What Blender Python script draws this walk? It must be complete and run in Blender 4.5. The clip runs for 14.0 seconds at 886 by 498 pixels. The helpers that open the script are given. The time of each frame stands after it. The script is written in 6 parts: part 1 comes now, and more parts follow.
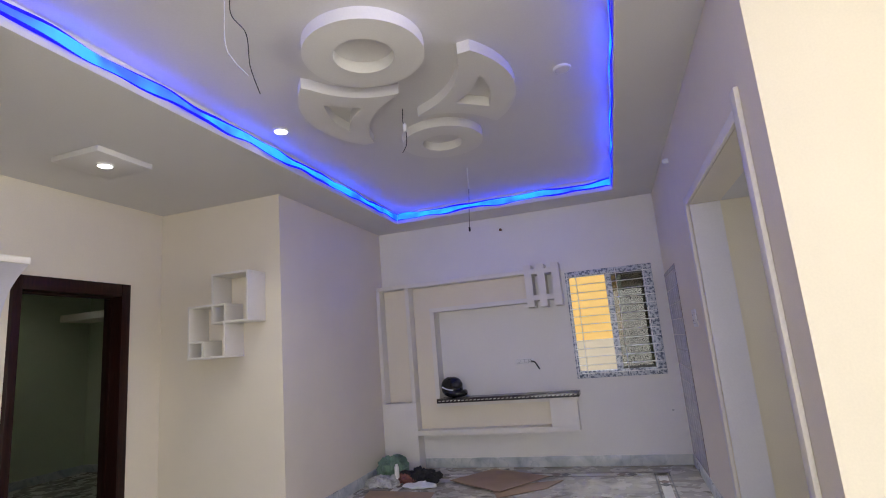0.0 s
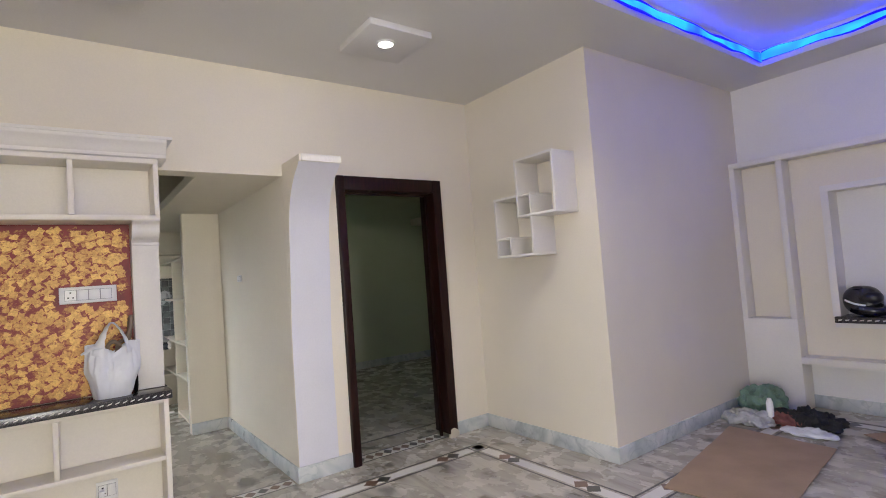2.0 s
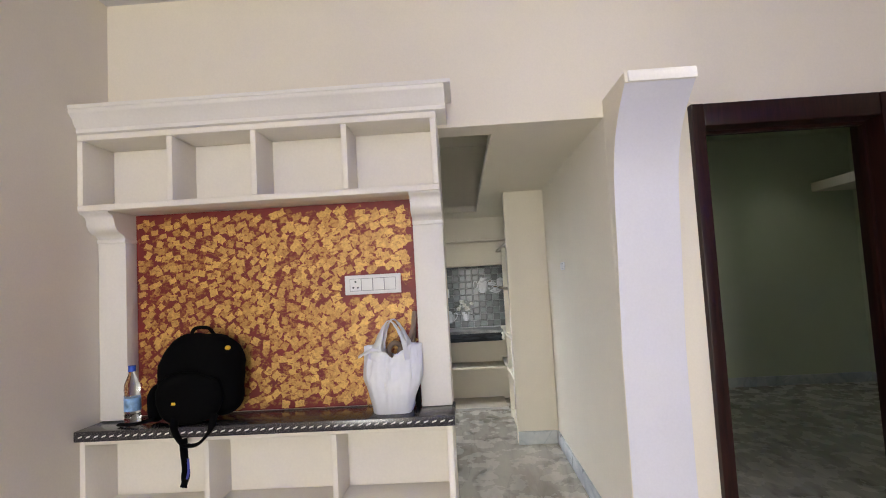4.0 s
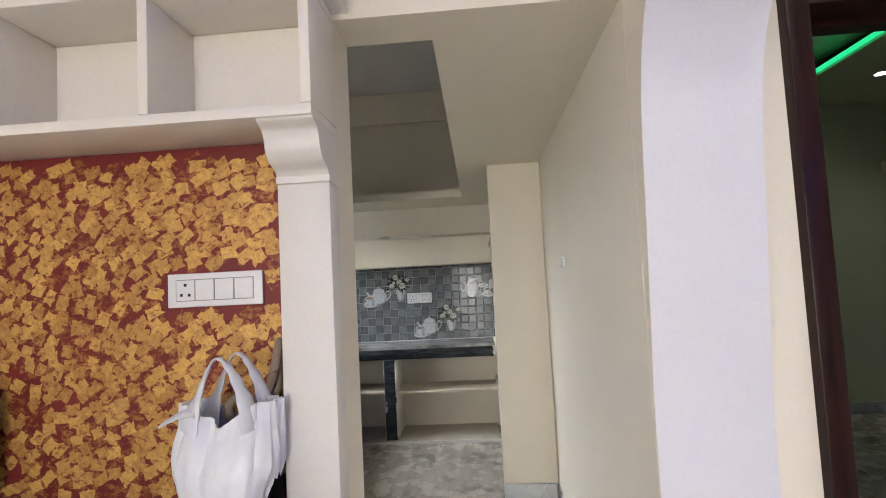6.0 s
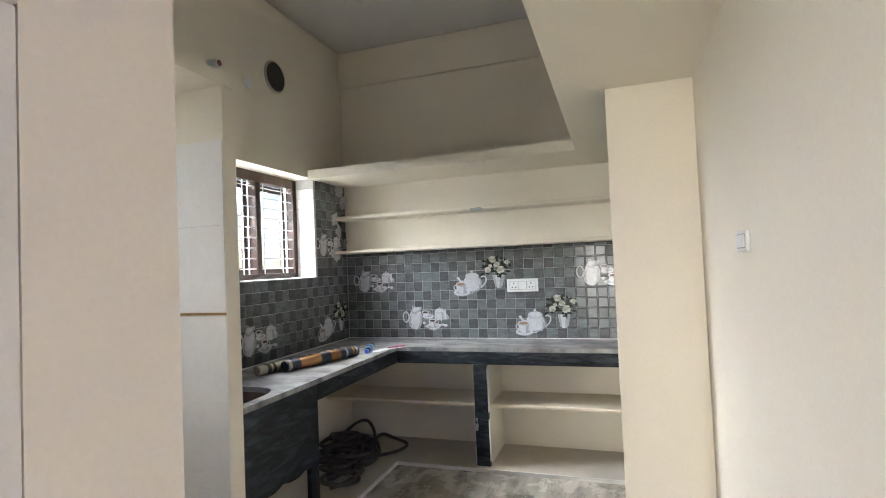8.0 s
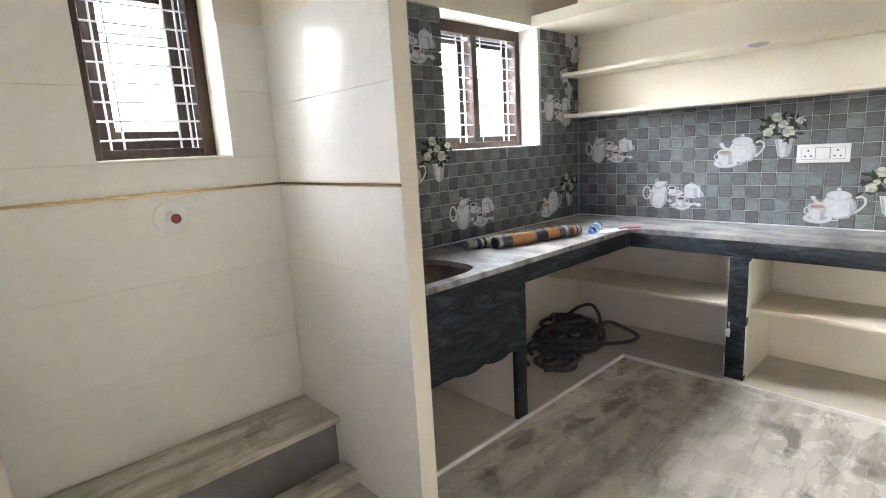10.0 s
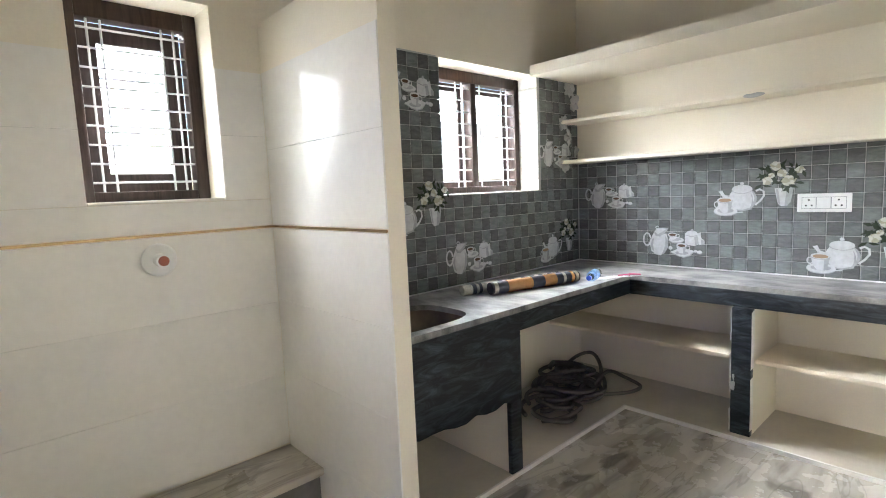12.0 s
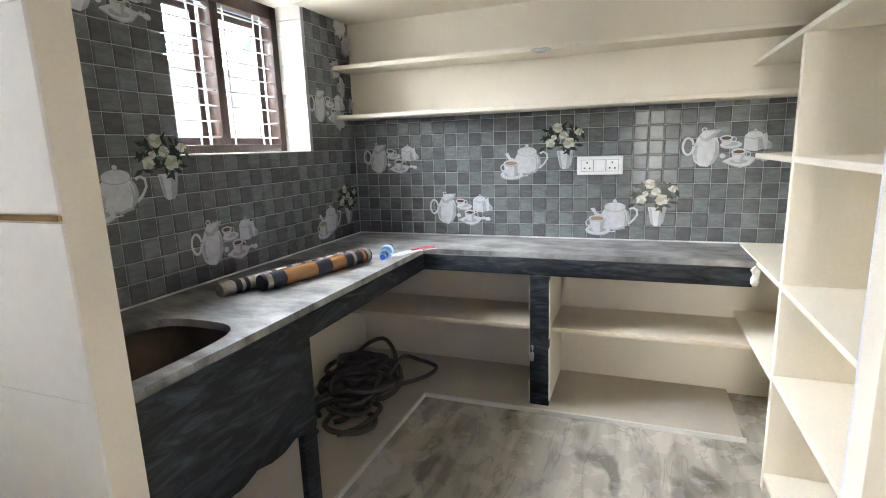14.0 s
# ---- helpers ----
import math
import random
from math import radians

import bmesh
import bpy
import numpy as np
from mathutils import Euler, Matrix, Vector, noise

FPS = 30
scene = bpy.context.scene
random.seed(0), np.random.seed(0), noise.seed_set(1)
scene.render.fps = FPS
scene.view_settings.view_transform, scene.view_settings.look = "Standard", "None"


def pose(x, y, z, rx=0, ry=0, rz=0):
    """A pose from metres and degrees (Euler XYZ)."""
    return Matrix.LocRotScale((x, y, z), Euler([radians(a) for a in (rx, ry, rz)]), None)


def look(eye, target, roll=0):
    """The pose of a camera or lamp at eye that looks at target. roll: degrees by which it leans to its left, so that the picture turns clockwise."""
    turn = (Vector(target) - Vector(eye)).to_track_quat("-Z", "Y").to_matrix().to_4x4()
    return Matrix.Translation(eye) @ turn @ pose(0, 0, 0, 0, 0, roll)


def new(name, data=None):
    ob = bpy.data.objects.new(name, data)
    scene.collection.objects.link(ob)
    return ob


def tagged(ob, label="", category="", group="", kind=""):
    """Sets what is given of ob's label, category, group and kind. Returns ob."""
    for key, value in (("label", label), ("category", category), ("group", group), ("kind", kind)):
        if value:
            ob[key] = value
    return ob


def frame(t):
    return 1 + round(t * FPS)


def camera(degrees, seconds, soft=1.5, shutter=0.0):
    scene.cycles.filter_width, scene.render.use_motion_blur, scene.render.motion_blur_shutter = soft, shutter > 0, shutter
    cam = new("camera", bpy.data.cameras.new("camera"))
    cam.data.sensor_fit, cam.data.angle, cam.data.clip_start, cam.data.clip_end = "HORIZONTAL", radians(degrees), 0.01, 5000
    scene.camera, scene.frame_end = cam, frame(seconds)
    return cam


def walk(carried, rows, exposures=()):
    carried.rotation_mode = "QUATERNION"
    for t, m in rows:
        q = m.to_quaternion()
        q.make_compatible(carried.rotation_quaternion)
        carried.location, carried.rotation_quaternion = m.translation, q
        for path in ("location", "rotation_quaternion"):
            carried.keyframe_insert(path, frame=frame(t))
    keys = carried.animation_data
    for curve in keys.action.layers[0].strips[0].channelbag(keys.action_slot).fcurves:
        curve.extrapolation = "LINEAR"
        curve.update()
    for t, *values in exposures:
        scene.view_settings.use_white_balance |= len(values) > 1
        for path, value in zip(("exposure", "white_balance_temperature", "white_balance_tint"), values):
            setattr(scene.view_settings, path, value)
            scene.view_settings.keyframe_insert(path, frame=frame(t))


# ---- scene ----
cam = camera(81.6, 14.0, soft=1.0)
PATH = [
    (0, (0.033, 0.107, 1.351), (-0.548, 1.985, 1.723), -4.8),
    (0.5, (0.08, 0.386, 1.334), (-0.749, 2.175, 1.668), -4.8),
    (1, (-0.036, 0.571, 1.327), (-1.133, 2.23, 1.533), -4.3),
    (1.5, (-0.272, 0.774, 1.334), (-1.616, 2.25, 1.448), -4.4),
    (2, (-0.466, 0.997, 1.331), (-2.08, 2.175, 1.425), -4.2),
    (2.5, (-0.676, 1.181, 1.342), (-2.522, 1.944, 1.443), -3.9),
    (3, (-0.972, 1.323, 1.344), (-2.952, 1.588, 1.448), -3.8),
    (5.5, (-2.292, 1.701, 1.349), (-4.28, 1.532, 1.486), -3.0),
    (6, (-2.579, 1.78, 1.342), (-4.57, 1.647, 1.475), -2.9),
    (6.5, (-2.909, 1.812, 1.362), (-4.896, 1.629, 1.507), -3.2),
    (7, (-3.174, 1.891, 1.362), (-5.138, 1.55, 1.521), -2.8),
    (7.5, (-3.398, 1.933, 1.368), (-5.325, 1.419, 1.51), -2.3),
    (8, (-3.632, 1.878, 1.381), (-5.527, 1.242, 1.448), -2.4),
    (8.5, (-3.801, 1.83, 1.368), (-5.627, 1.016, 1.327), -2.6),
    (9, (-3.971, 1.814, 1.362), (-5.632, 0.715, 1.175), -2.9),
    (11.5, (-4.156, 1.832, 1.321), (-5.345, 0.284, 0.887), -2.7),
    (12, (-4.18, 1.837, 1.358), (-5.521, 0.371, 1.136), -2.5),
    (12.5, (-4.229, 1.787, 1.351), (-5.783, 0.537, 1.197), -1.9),
    (13, (-4.32, 1.662, 1.349), (-6.067, 0.703, 1.172), -1.4),
    (13.5, (-4.416, 1.553, 1.336), (-6.243, 0.786, 1.062), -1.5),
    (14, (-4.591, 1.391, 1.332), (-6.425, 0.695, 0.946), -1.9),
]
EXPOSURES = [(0.0, -0.42), (0.5, -0.22), (1.5, -0.14), (2.0, -0.12), (2.5, 0.02), (3.0, 0.08), (5.5, 0.2), (7.0, 0.34), (7.5, 0.58), (8.0, 0.82), (9.0, 1.35), (11.5, 1.38), (13.0, 1.2), (14.0, 1.1)]
walk(cam, [(t, look(eye, target, roll)) for t, eye, target, roll in PATH], EXPOSURES)


# ---- light ----
def sky():
    world = bpy.data.worlds.new("sky")
    scene.world = world
    world.use_nodes = True
    nt = world.node_tree
    tex = nt.nodes.new("ShaderNodeTexSky")
    tex.sky_type, tex.sun_disc = "NISHITA", False
    tex.sun_elevation, tex.sun_rotation = radians(58), radians(160)
    bg = nt.nodes["Background"]
    bg.inputs["Strength"].default_value = 0.15
    nt.links.new(tex.outputs["Color"], bg.inputs["Color"])


def lamp(name, kind, m, energy, color, label, **settings):
    data = bpy.data.lights.new(name, kind)
    data.energy, data.color = energy, color
    if kind == "AREA":
        data.shape, data.size, data.size_y = "RECTANGLE", settings["size"], settings["size_y"]
    if "spread" in settings:
        data.spread = radians(settings["spread"])
    if kind == "SUN":
        data.angle = radians(0.5)
    ob = new(name, data)
    ob.matrix_world = m
    return ob


sky()
lamp("sun", "SUN", look((0, 0, 0), (-0.18, 0.5, -0.85)), 3.5, (1.0, 0.95, 0.88), "")
DAY = (0.855, 0.91, 1.0)
# Added fill from the unseen south side; its opening is made to light the room.
lamp("south_fill_daylight", "AREA", look((0.45, -2.75, 1.35), (-1.1, 0.6, 1.35)), 132, (1.0, 0.985, 0.955), "", size=2.9, size_y=2.2)
# Added fill through an unseen east opening, sized for room brightness and tile reflections.
lamp("east_fill_daylight", "AREA", look((4.95, 1.15, 1.3), (-4.0, 1.2, 1.2)), 225, (1.0, 0.975, 0.92), "", size=1.9, size_y=2.6)
lamp("kitchen_window_daylight", "AREA", look((-6.72, -1.28, 2.58), (-6.50, 0.74, 0.25)), 1380, DAY, "", size=2.7, size_y=1.7)
lamp("wash_window_daylight", "AREA", look((-4.62, -1.32, 2.35), (-4.66, 0.5, 0.20)), 240, DAY, "", size=1.6, size_y=2.3)
# Weak fill added inside the side room to brighten its doorway.
lamp("side_room_fill", "AREA", look((2.80, 3.05, 1.45), (0.0, 3.15, 1.2)), 10, DAY, "", size=1.1, size_y=1.3)
lamp("north_window_daylight", "AREA", look((0.07, 6.85, 2.80), (-0.3, 5.0, 0.5)), 110, DAY, "", size=1.3, size_y=0.8)


# ---- materials ----
def ramp(nt, fac, stops):
    node = nt.nodes.new("ShaderNodeValToRGB")
    nt.links.new(fac, node.inputs["Fac"])
    els = node.color_ramp.elements
    while len(els) < len(stops):
        els.new(0.5)
    for el, (at, col) in zip(els, stops):
        el.position, el.color = at, (*col, 1)
    return node.outputs["Color"]


def noise_tex(nt, scale, detail=4.0, rough=0.55, stretch=(1, 1, 1), turn=0.0, distort=0.0, tilt=0.0):
    geo = nt.nodes.new("ShaderNodeNewGeometry")
    mapping = nt.nodes.new("ShaderNodeMapping")
    mapping.inputs["Scale"].default_value = stretch
    mapping.inputs["Rotation"].default_value = (0, tilt, turn)
    nt.links.new(geo.outputs["Position"], mapping.inputs["Vector"])
    tex = nt.nodes.new("ShaderNodeTexNoise")
    tex.inputs["Scale"].default_value = scale
    tex.inputs["Detail"].default_value = detail
    tex.inputs["Roughness"].default_value = rough
    tex.inputs["Distortion"].default_value = distort
    nt.links.new(mapping.outputs["Vector"], tex.inputs["Vector"])
    return tex.outputs["Fac"]


def mix(nt, fac, a, b, how="MIX"):
    node = nt.nodes.new("ShaderNodeMix")
    node.data_type, node.blend_type = "RGBA", how
    for socket, value in ((node.inputs[0], fac), (node.inputs[6], a), (node.inputs[7], b)):
        if isinstance(value, (int, float)):
            socket.default_value = value
        elif isinstance(value, tuple):
            socket.default_value = (*value, 1)
        else:
            nt.links.new(value, socket)
    return node.outputs[2]


def bump(nt, bsdf, height, strength, distance=0.002):
    node = nt.nodes.new("ShaderNodeBump")
    node.inputs["Strength"].default_value = strength
    node.inputs["Distance"].default_value = distance
    nt.links.new(height, node.inputs["Height"])
    nt.links.new(node.outputs["Normal"], bsdf.inputs["Normal"])


def blank(name):
    m = bpy.data.materials.new(name)
    m.use_nodes = True
    return m, m.node_tree, m.node_tree.nodes["Principled BSDF"]


def surface(name, color, rough=0.5, metal=0.0, spread=0.08, scale=2.5, fine=60.0, relief=0.15, wear=None, random_tone=0.0, coat=0.0, distance=0.002, spec=0.5):
    """Paint, plastic, metal: one base colour, mottled at two scales, with fine relief."""
    m, nt, b = blank(name)
    lo = tuple(c * (1 - spread) for c in color)
    hi = tuple(min(1, c * (1 + spread * 0.7)) for c in color)
    col = ramp(nt, noise_tex(nt, scale, 5), [(0.3, lo), (0.7, hi)])
    grain = noise_tex(nt, fine, 3)
    col = mix(nt, 0.12, col, ramp(nt, grain, [(0.3, tuple(c * 0.7 for c in color)), (0.7, hi)]))
    if wear:
        spots = ramp(nt, noise_tex(nt, scale * 3.1, 6, 0.65), [(0.6, (0, 0, 0)), (0.75, (1, 1, 1))])
        col = mix(nt, spots, col, wear)
    if random_tone:
        info = nt.nodes.new("ShaderNodeObjectInfo")
        tone = ramp(nt, info.outputs["Random"], [(0.0, (1 - random_tone,) * 3), (1.0, (1, 1, 1))])
        col = mix(nt, 1.0, col, tone, "MULTIPLY")
    nt.links.new(col, b.inputs["Base Color"])
    b.inputs["Roughness"].default_value = rough
    b.inputs["Metallic"].default_value = metal
    b.inputs["Coat Weight"].default_value = coat
    b.inputs["Specular IOR Level"].default_value = spec
    bump(nt, b, grain, relief, distance)
    return m


def marble(name, light, mid, dark, scale=2.2, rough=0.22, stains=0.0, stretch=(0.75, 3.4, 1), turn=0.35):
    m, nt, b = blank(name)
    cloud = noise_tex(nt, scale, 3, 0.48, stretch, turn, 1.0)
    col = ramp(nt, cloud, [(0.26, dark), (0.42, mid), (0.60, light), (0.85, tuple(c * 1.08 for c in light))])
    vein = noise_tex(nt, scale * 0.6, 4, 0.5, stretch, turn + 0.5, 1.2)
    band = ramp(nt, vein, [(0.482, (0, 0, 0)), (0.499, (1, 1, 1)), (0.516, (0, 0, 0))])
    col = mix(nt, mix(nt, 0.5, (0, 0, 0), band), col, dark)
    speck = noise_tex(nt, 14, 5, 0.6, (1, 2.2, 1), turn)
    col = mix(nt, ramp(nt, speck, [(0.58, (0, 0, 0)), (0.74, (0.22, 0.22, 0.22))]), col, dark)
    if stains:
        patch = ramp(nt, noise_tex(nt, 4.6, 3, 0.45, (0.8, 1.2, 1), 0.2, 0.3), [(0.585, (0, 0, 0)), (0.68, (stains * 0.75,) * 3)])
        col = mix(nt, patch, col, tuple(c * 0.45 for c in dark))
    nt.links.new(col, b.inputs["Base Color"])
    wet = ramp(nt, noise_tex(nt, 6, 4), [(0.35, (rough * 0.8,) * 3), (0.7, (min(1, rough * 1.7),) * 3)])
    nt.links.new(wet, b.inputs["Roughness"])
    bump(nt, b, noise_tex(nt, 3, 3), 0.1, 0.002)
    return m


def wood(name, dark, light, rough=0.3, axis=(12, 12, 1)):
    m, nt, b = blank(name)
    grain = noise_tex(nt, 5, 6, 0.6, axis, 0, 1.0)
    nt.links.new(ramp(nt, grain, [(0.3, dark), (0.7, light)]), b.inputs["Base Color"])
    b.inputs["Roughness"].default_value = rough
    b.inputs["Coat Weight"].default_value = 0.03
    b.inputs["Specular IOR Level"].default_value = 0.22
    bump(nt, b, grain, 0.15, 0.001)
    return m


def glowing(name, color, strength):
    m, nt, b = blank(name)
    b.inputs["Base Color"].default_value = (*color, 1)
    b.inputs["Emission Color"].default_value = (*color, 1)
    b.inputs["Emission Strength"].default_value = strength
    return m


def glass(name, color, rough=0.0):
    m, nt, b = blank(name)
    b.inputs["Base Color"].default_value = (*color, 1)
    b.inputs["Transmission Weight"].default_value = 1.0
    b.inputs["Roughness"].default_value = rough
    b.inputs["IOR"].default_value = 1.45
    return m


def gold_dab(name, bare, full, low, high):
    """Gold paint dabbed over red, broken where the brush ran dry between bare and full."""
    m, nt, b = blank(name)
    dry = noise_tex(nt, 34, 8, 0.74, (1, 1.0, 1.5), 0.0, 0.3)
    holes = ramp(nt, dry, [(bare, (0.0, 0.0, 0.0)), (full, (1, 1, 1))])
    geo = nt.nodes.new("ShaderNodeNewGeometry")
    tone = ramp(nt, geo.outputs["Random Per Island"], [(0.0, low), (1.0, high)])
    tone = mix(nt, 0.38, tone, ramp(nt, noise_tex(nt, 70, 5, 0.7), [(0.34, tuple(c * 0.55 for c in low)), (0.66, tuple(min(1, c * 1.15) for c in high))]))
    nt.links.new(mix(nt, holes, (0.17, 0.012, 0.012), tone), b.inputs["Base Color"])
    b.inputs["Metallic"].default_value = 0.2
    b.inputs["Roughness"].default_value = 0.42
    bump(nt, b, dry, 0.6, 0.002)
    return m


def granite(name, base, fleck, rough=0.25, dust=None):
    m, nt, b = blank(name)
    col = ramp(nt, noise_tex(nt, 220, 3, 0.6), [(0.52, base), (0.66, fleck)])
    if dust:
        film = ramp(nt, noise_tex(nt, 5, 6, 0.65, (1.6, 0.8, 1)), [(0.38, (0.15, 0.15, 0.15)), (0.62, (0.95, 0.95, 0.95))])
        col = mix(nt, film, col, dust)
    nt.links.new(col, b.inputs["Base Color"])
    b.inputs["Roughness"].default_value = rough
    bump(nt, b, noise_tex(nt, 30, 5), 0.2, 0.001)
    return m


def glaze(name, color):
    """Glossy grey glaze over a slanting stone grain, each tile a little lighter or darker."""
    m, nt, b = blank(name)
    grain = noise_tex(nt, 16, 6, 0.66, (1, 1.0, 3.2), 0.5, 0.5, 0.6)
    col = ramp(nt, grain, [(0.28, tuple(c * 0.72 for c in color)), (0.5, color), (0.72, tuple(c * 1.32 for c in color))])
    info = nt.nodes.new("ShaderNodeObjectInfo")
    col = mix(nt, 1.0, col, ramp(nt, info.outputs["Random"], [(0.0, (0.86, 0.86, 0.86)), (1.0, (1.08, 1.08, 1.08))]), "MULTIPLY")
    nt.links.new(col, b.inputs["Base Color"])
    b.inputs["Roughness"].default_value = 0.10
    b.inputs["Specular IOR Level"].default_value = 0.2
    bump(nt, b, grain, 0.22, 0.002)
    return m


def streaked(name, dark, light):
    """Raw black stone with slanting saw and polish strokes."""
    m, nt, b = blank(name)
    stroke = noise_tex(nt, 4.5, 6, 0.66, (1.1, 1.1, 5), 0.0, 1.2, 0.75)
    nt.links.new(ramp(nt, stroke, [(0.44, dark), (0.58, light), (0.74, tuple(c * 2.6 for c in light))]), b.inputs["Base Color"])
    b.inputs["Roughness"].default_value = 0.45
    b.inputs["Specular IOR Level"].default_value = 0.3
    bump(nt, b, stroke, 0.5, 0.003)
    return m


CREAM = surface("cream_wall_paint", (0.85, 0.785, 0.66), 0.62, spread=0.04, scale=1.3, fine=120, relief=0.12)
UNIT = surface("warm_white_unit_paint", (0.86, 0.81, 0.72), 0.5, spread=0.04, scale=2, fine=90, relief=0.12)
WHITE = surface("white_paint", (0.83, 0.797, 0.74), 0.5, spread=0.04, scale=2, fine=90, relief=0.12)
# White tinted lilac: bluish light on pilaster and door reveal is in the colour.
LILAC = surface("lilac_cast_white", (0.76, 0.75, 0.80), 0.5, spread=0.04, scale=2, fine=90, relief=0.1)
NORTH = surface("pale_wall_paint", (0.84, 0.82, 0.80), 0.6, spread=0.04, scale=1.3, fine=120, relief=0.12)
CEIL = surface("ceiling_paint", (0.74, 0.725, 0.705), 0.7, spread=0.03, scale=1.2, fine=100, relief=0.1)
DUSTY = surface("dusty_cream_paint", (0.82, 0.725, 0.58), 0.7, spread=0.07, scale=3, fine=80, relief=0.2)
ORNAMENT = surface("white_plaster", (0.80, 0.785, 0.76), 0.6, spread=0.03, scale=3, fine=100, relief=0.1)
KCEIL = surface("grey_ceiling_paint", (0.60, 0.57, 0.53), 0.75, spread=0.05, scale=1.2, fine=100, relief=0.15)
GREEN_WALL = surface("pale_green_wall_paint", (0.62, 0.66, 0.50), 0.65, spread=0.04, scale=1.3, fine=120, relief=0.1)
FLOOR = marble("white_marble_floor", (0.53, 0.495, 0.43), (0.42, 0.388, 0.33), (0.26, 0.24, 0.205), stains=0.95)
SKIRT = marble("grey_marble_skirting", (0.66, 0.67, 0.66), (0.52, 0.555, 0.56), (0.36, 0.40, 0.42), scale=5, rough=0.3, stretch=(1, 1, 1))
LEDGE = marble("brown_marble_ledge", (0.62, 0.58, 0.50), (0.46, 0.42, 0.35), (0.25, 0.22, 0.18), scale=3, rough=0.3)
CEMENT = surface("dusty_cement", (0.55, 0.50, 0.415), 0.8, spread=0.12, scale=3, fine=40, relief=0.3)
INLAY_DARK = surface("black_stone_inlay", (0.05, 0.045, 0.042), 0.3, spread=0.2, scale=12)
INLAY_BROWN = surface("brown_stone_inlay", (0.16, 0.085, 0.055), 0.3, spread=0.3, scale=14)
INLAY_WHITE = surface("white_stone_inlay", (0.72, 0.70, 0.66), 0.3, spread=0.06, scale=12)
DOORWOOD = wood("dark_stained_wood", (0.008, 0.003, 0.0026), (0.030, 0.0085, 0.006), 0.33)
WINWOOD = wood("brown_window_wood", (0.018, 0.011, 0.009), (0.055, 0.034, 0.027), 0.4)
RED = surface("dark_red_paint", (0.19, 0.013, 0.012), 0.5, spread=0.25, scale=9)
GOLD = gold_dab("gold_brush_paint", 0.36, 0.47, (0.40, 0.17, 0.04), (0.78, 0.47, 0.13))
GOLD_DRY = gold_dab("dry_gold_brush_paint", 0.47, 0.58, (0.28, 0.09, 0.028), (0.50, 0.23, 0.055))
GRANITE = granite("black_granite", (0.028, 0.026, 0.028), (0.16, 0.14, 0.14), 0.16)
COUNTER = granite("dusty_black_granite_top", (0.05, 0.05, 0.052), (0.12, 0.12, 0.12), 0.4, dust=(0.40, 0.39, 0.37))
APRON = streaked("raw_black_stone", (0.006, 0.0075, 0.010), (0.030, 0.037, 0.045))
TILE = glaze("grey_glazed_tile", (0.180, 0.192, 0.195))
TILE_DARK = glaze("dark_grey_glazed_tile", (0.118, 0.124, 0.124))
GROUT = surface("light_grey_grout", (0.47, 0.47, 0.46), 0.8, spread=0.1)
WTILE = surface("glossy_white_wall_tile", (0.87, 0.85, 0.81), 0.045, spread=0.03, scale=3, fine=35, relief=0.1, random_tone=0.02, distance=0.0006, spec=0.08)
WGROUT = surface("white_grout", (0.66, 0.63, 0.58), 0.8)
BRASS = surface("gold_trim_strip", (0.46, 0.33, 0.18), 0.22, metal=0.9)
PLASTIC = surface("white_plastic", (0.84, 0.84, 0.83), 0.3, spread=0.02, relief=0.02)
GREYPLASTIC = surface("grey_plastic_joint", (0.30, 0.30, 0.31), 0.5)
DARKPLASTIC = surface("black_plastic", (0.012, 0.012, 0.014), 0.35)
STEEL = surface("grey_painted_grill", (0.62, 0.62, 0.63), 0.4, metal=0.3)
WHITEGRILL = surface("white_painted_grill", (0.86, 0.86, 0.86), 0.35)
# Stone under the ledge slab; the recess shadow is mixed into this dark tone.
FRONT = surface("shaded_ledge_stone", (0.21, 0.205, 0.195), 0.5, spread=0.3, scale=5)
SINK = surface("dirty_steel_sink", (0.19, 0.145, 0.11), 0.35, metal=0.5, spread=0.5, scale=6)
CARD = surface("brown_cardboard", (0.38, 0.265, 0.175), 0.85, spread=0.14, scale=4, fine=80, relief=0.3)
FABRIC_BLACK = surface("black_nylon_cloth", (0.0028, 0.0028, 0.003), 0.95, spread=0.3, scale=8, fine=160, relief=0.4, spec=0.08)
YELLOW = surface("yellow_label", (0.85, 0.55, 0.03), 0.5)
BLUEBAND = surface("blue_webbing", (0.05, 0.06, 0.35), 0.7)
POLY = surface("white_polythene", (0.80, 0.82, 0.86), 0.28, spread=0.06, scale=6, fine=30, relief=0.5, distance=0.006)
HOSE = surface("grey_brown_hose", (0.062, 0.056, 0.050), 0.5, spread=0.25, scale=14, fine=90)
ROPE = surface("brown_rubber_hose", (0.26, 0.19, 0.14), 0.6, spread=0.15, scale=14)


def led_material():
    """Tape of blue diodes, bright in some stretches and violet in others."""
    m, nt, b = blank("blue_led_tape")
    col = ramp(nt, noise_tex(nt, 3.2, 2, 0.5), [(0.38, (0.0, 0.010, 0.9)), (0.46, (0.0, 0.032, 1.0)), (0.56, (0.0, 0.060, 1.0))])
    nt.links.new(col, b.inputs["Emission Color"])
    b.inputs["Base Color"].default_value = (0.1, 0.15, 0.5, 1)
    b.inputs["Emission Strength"].default_value = 11.0
    return m


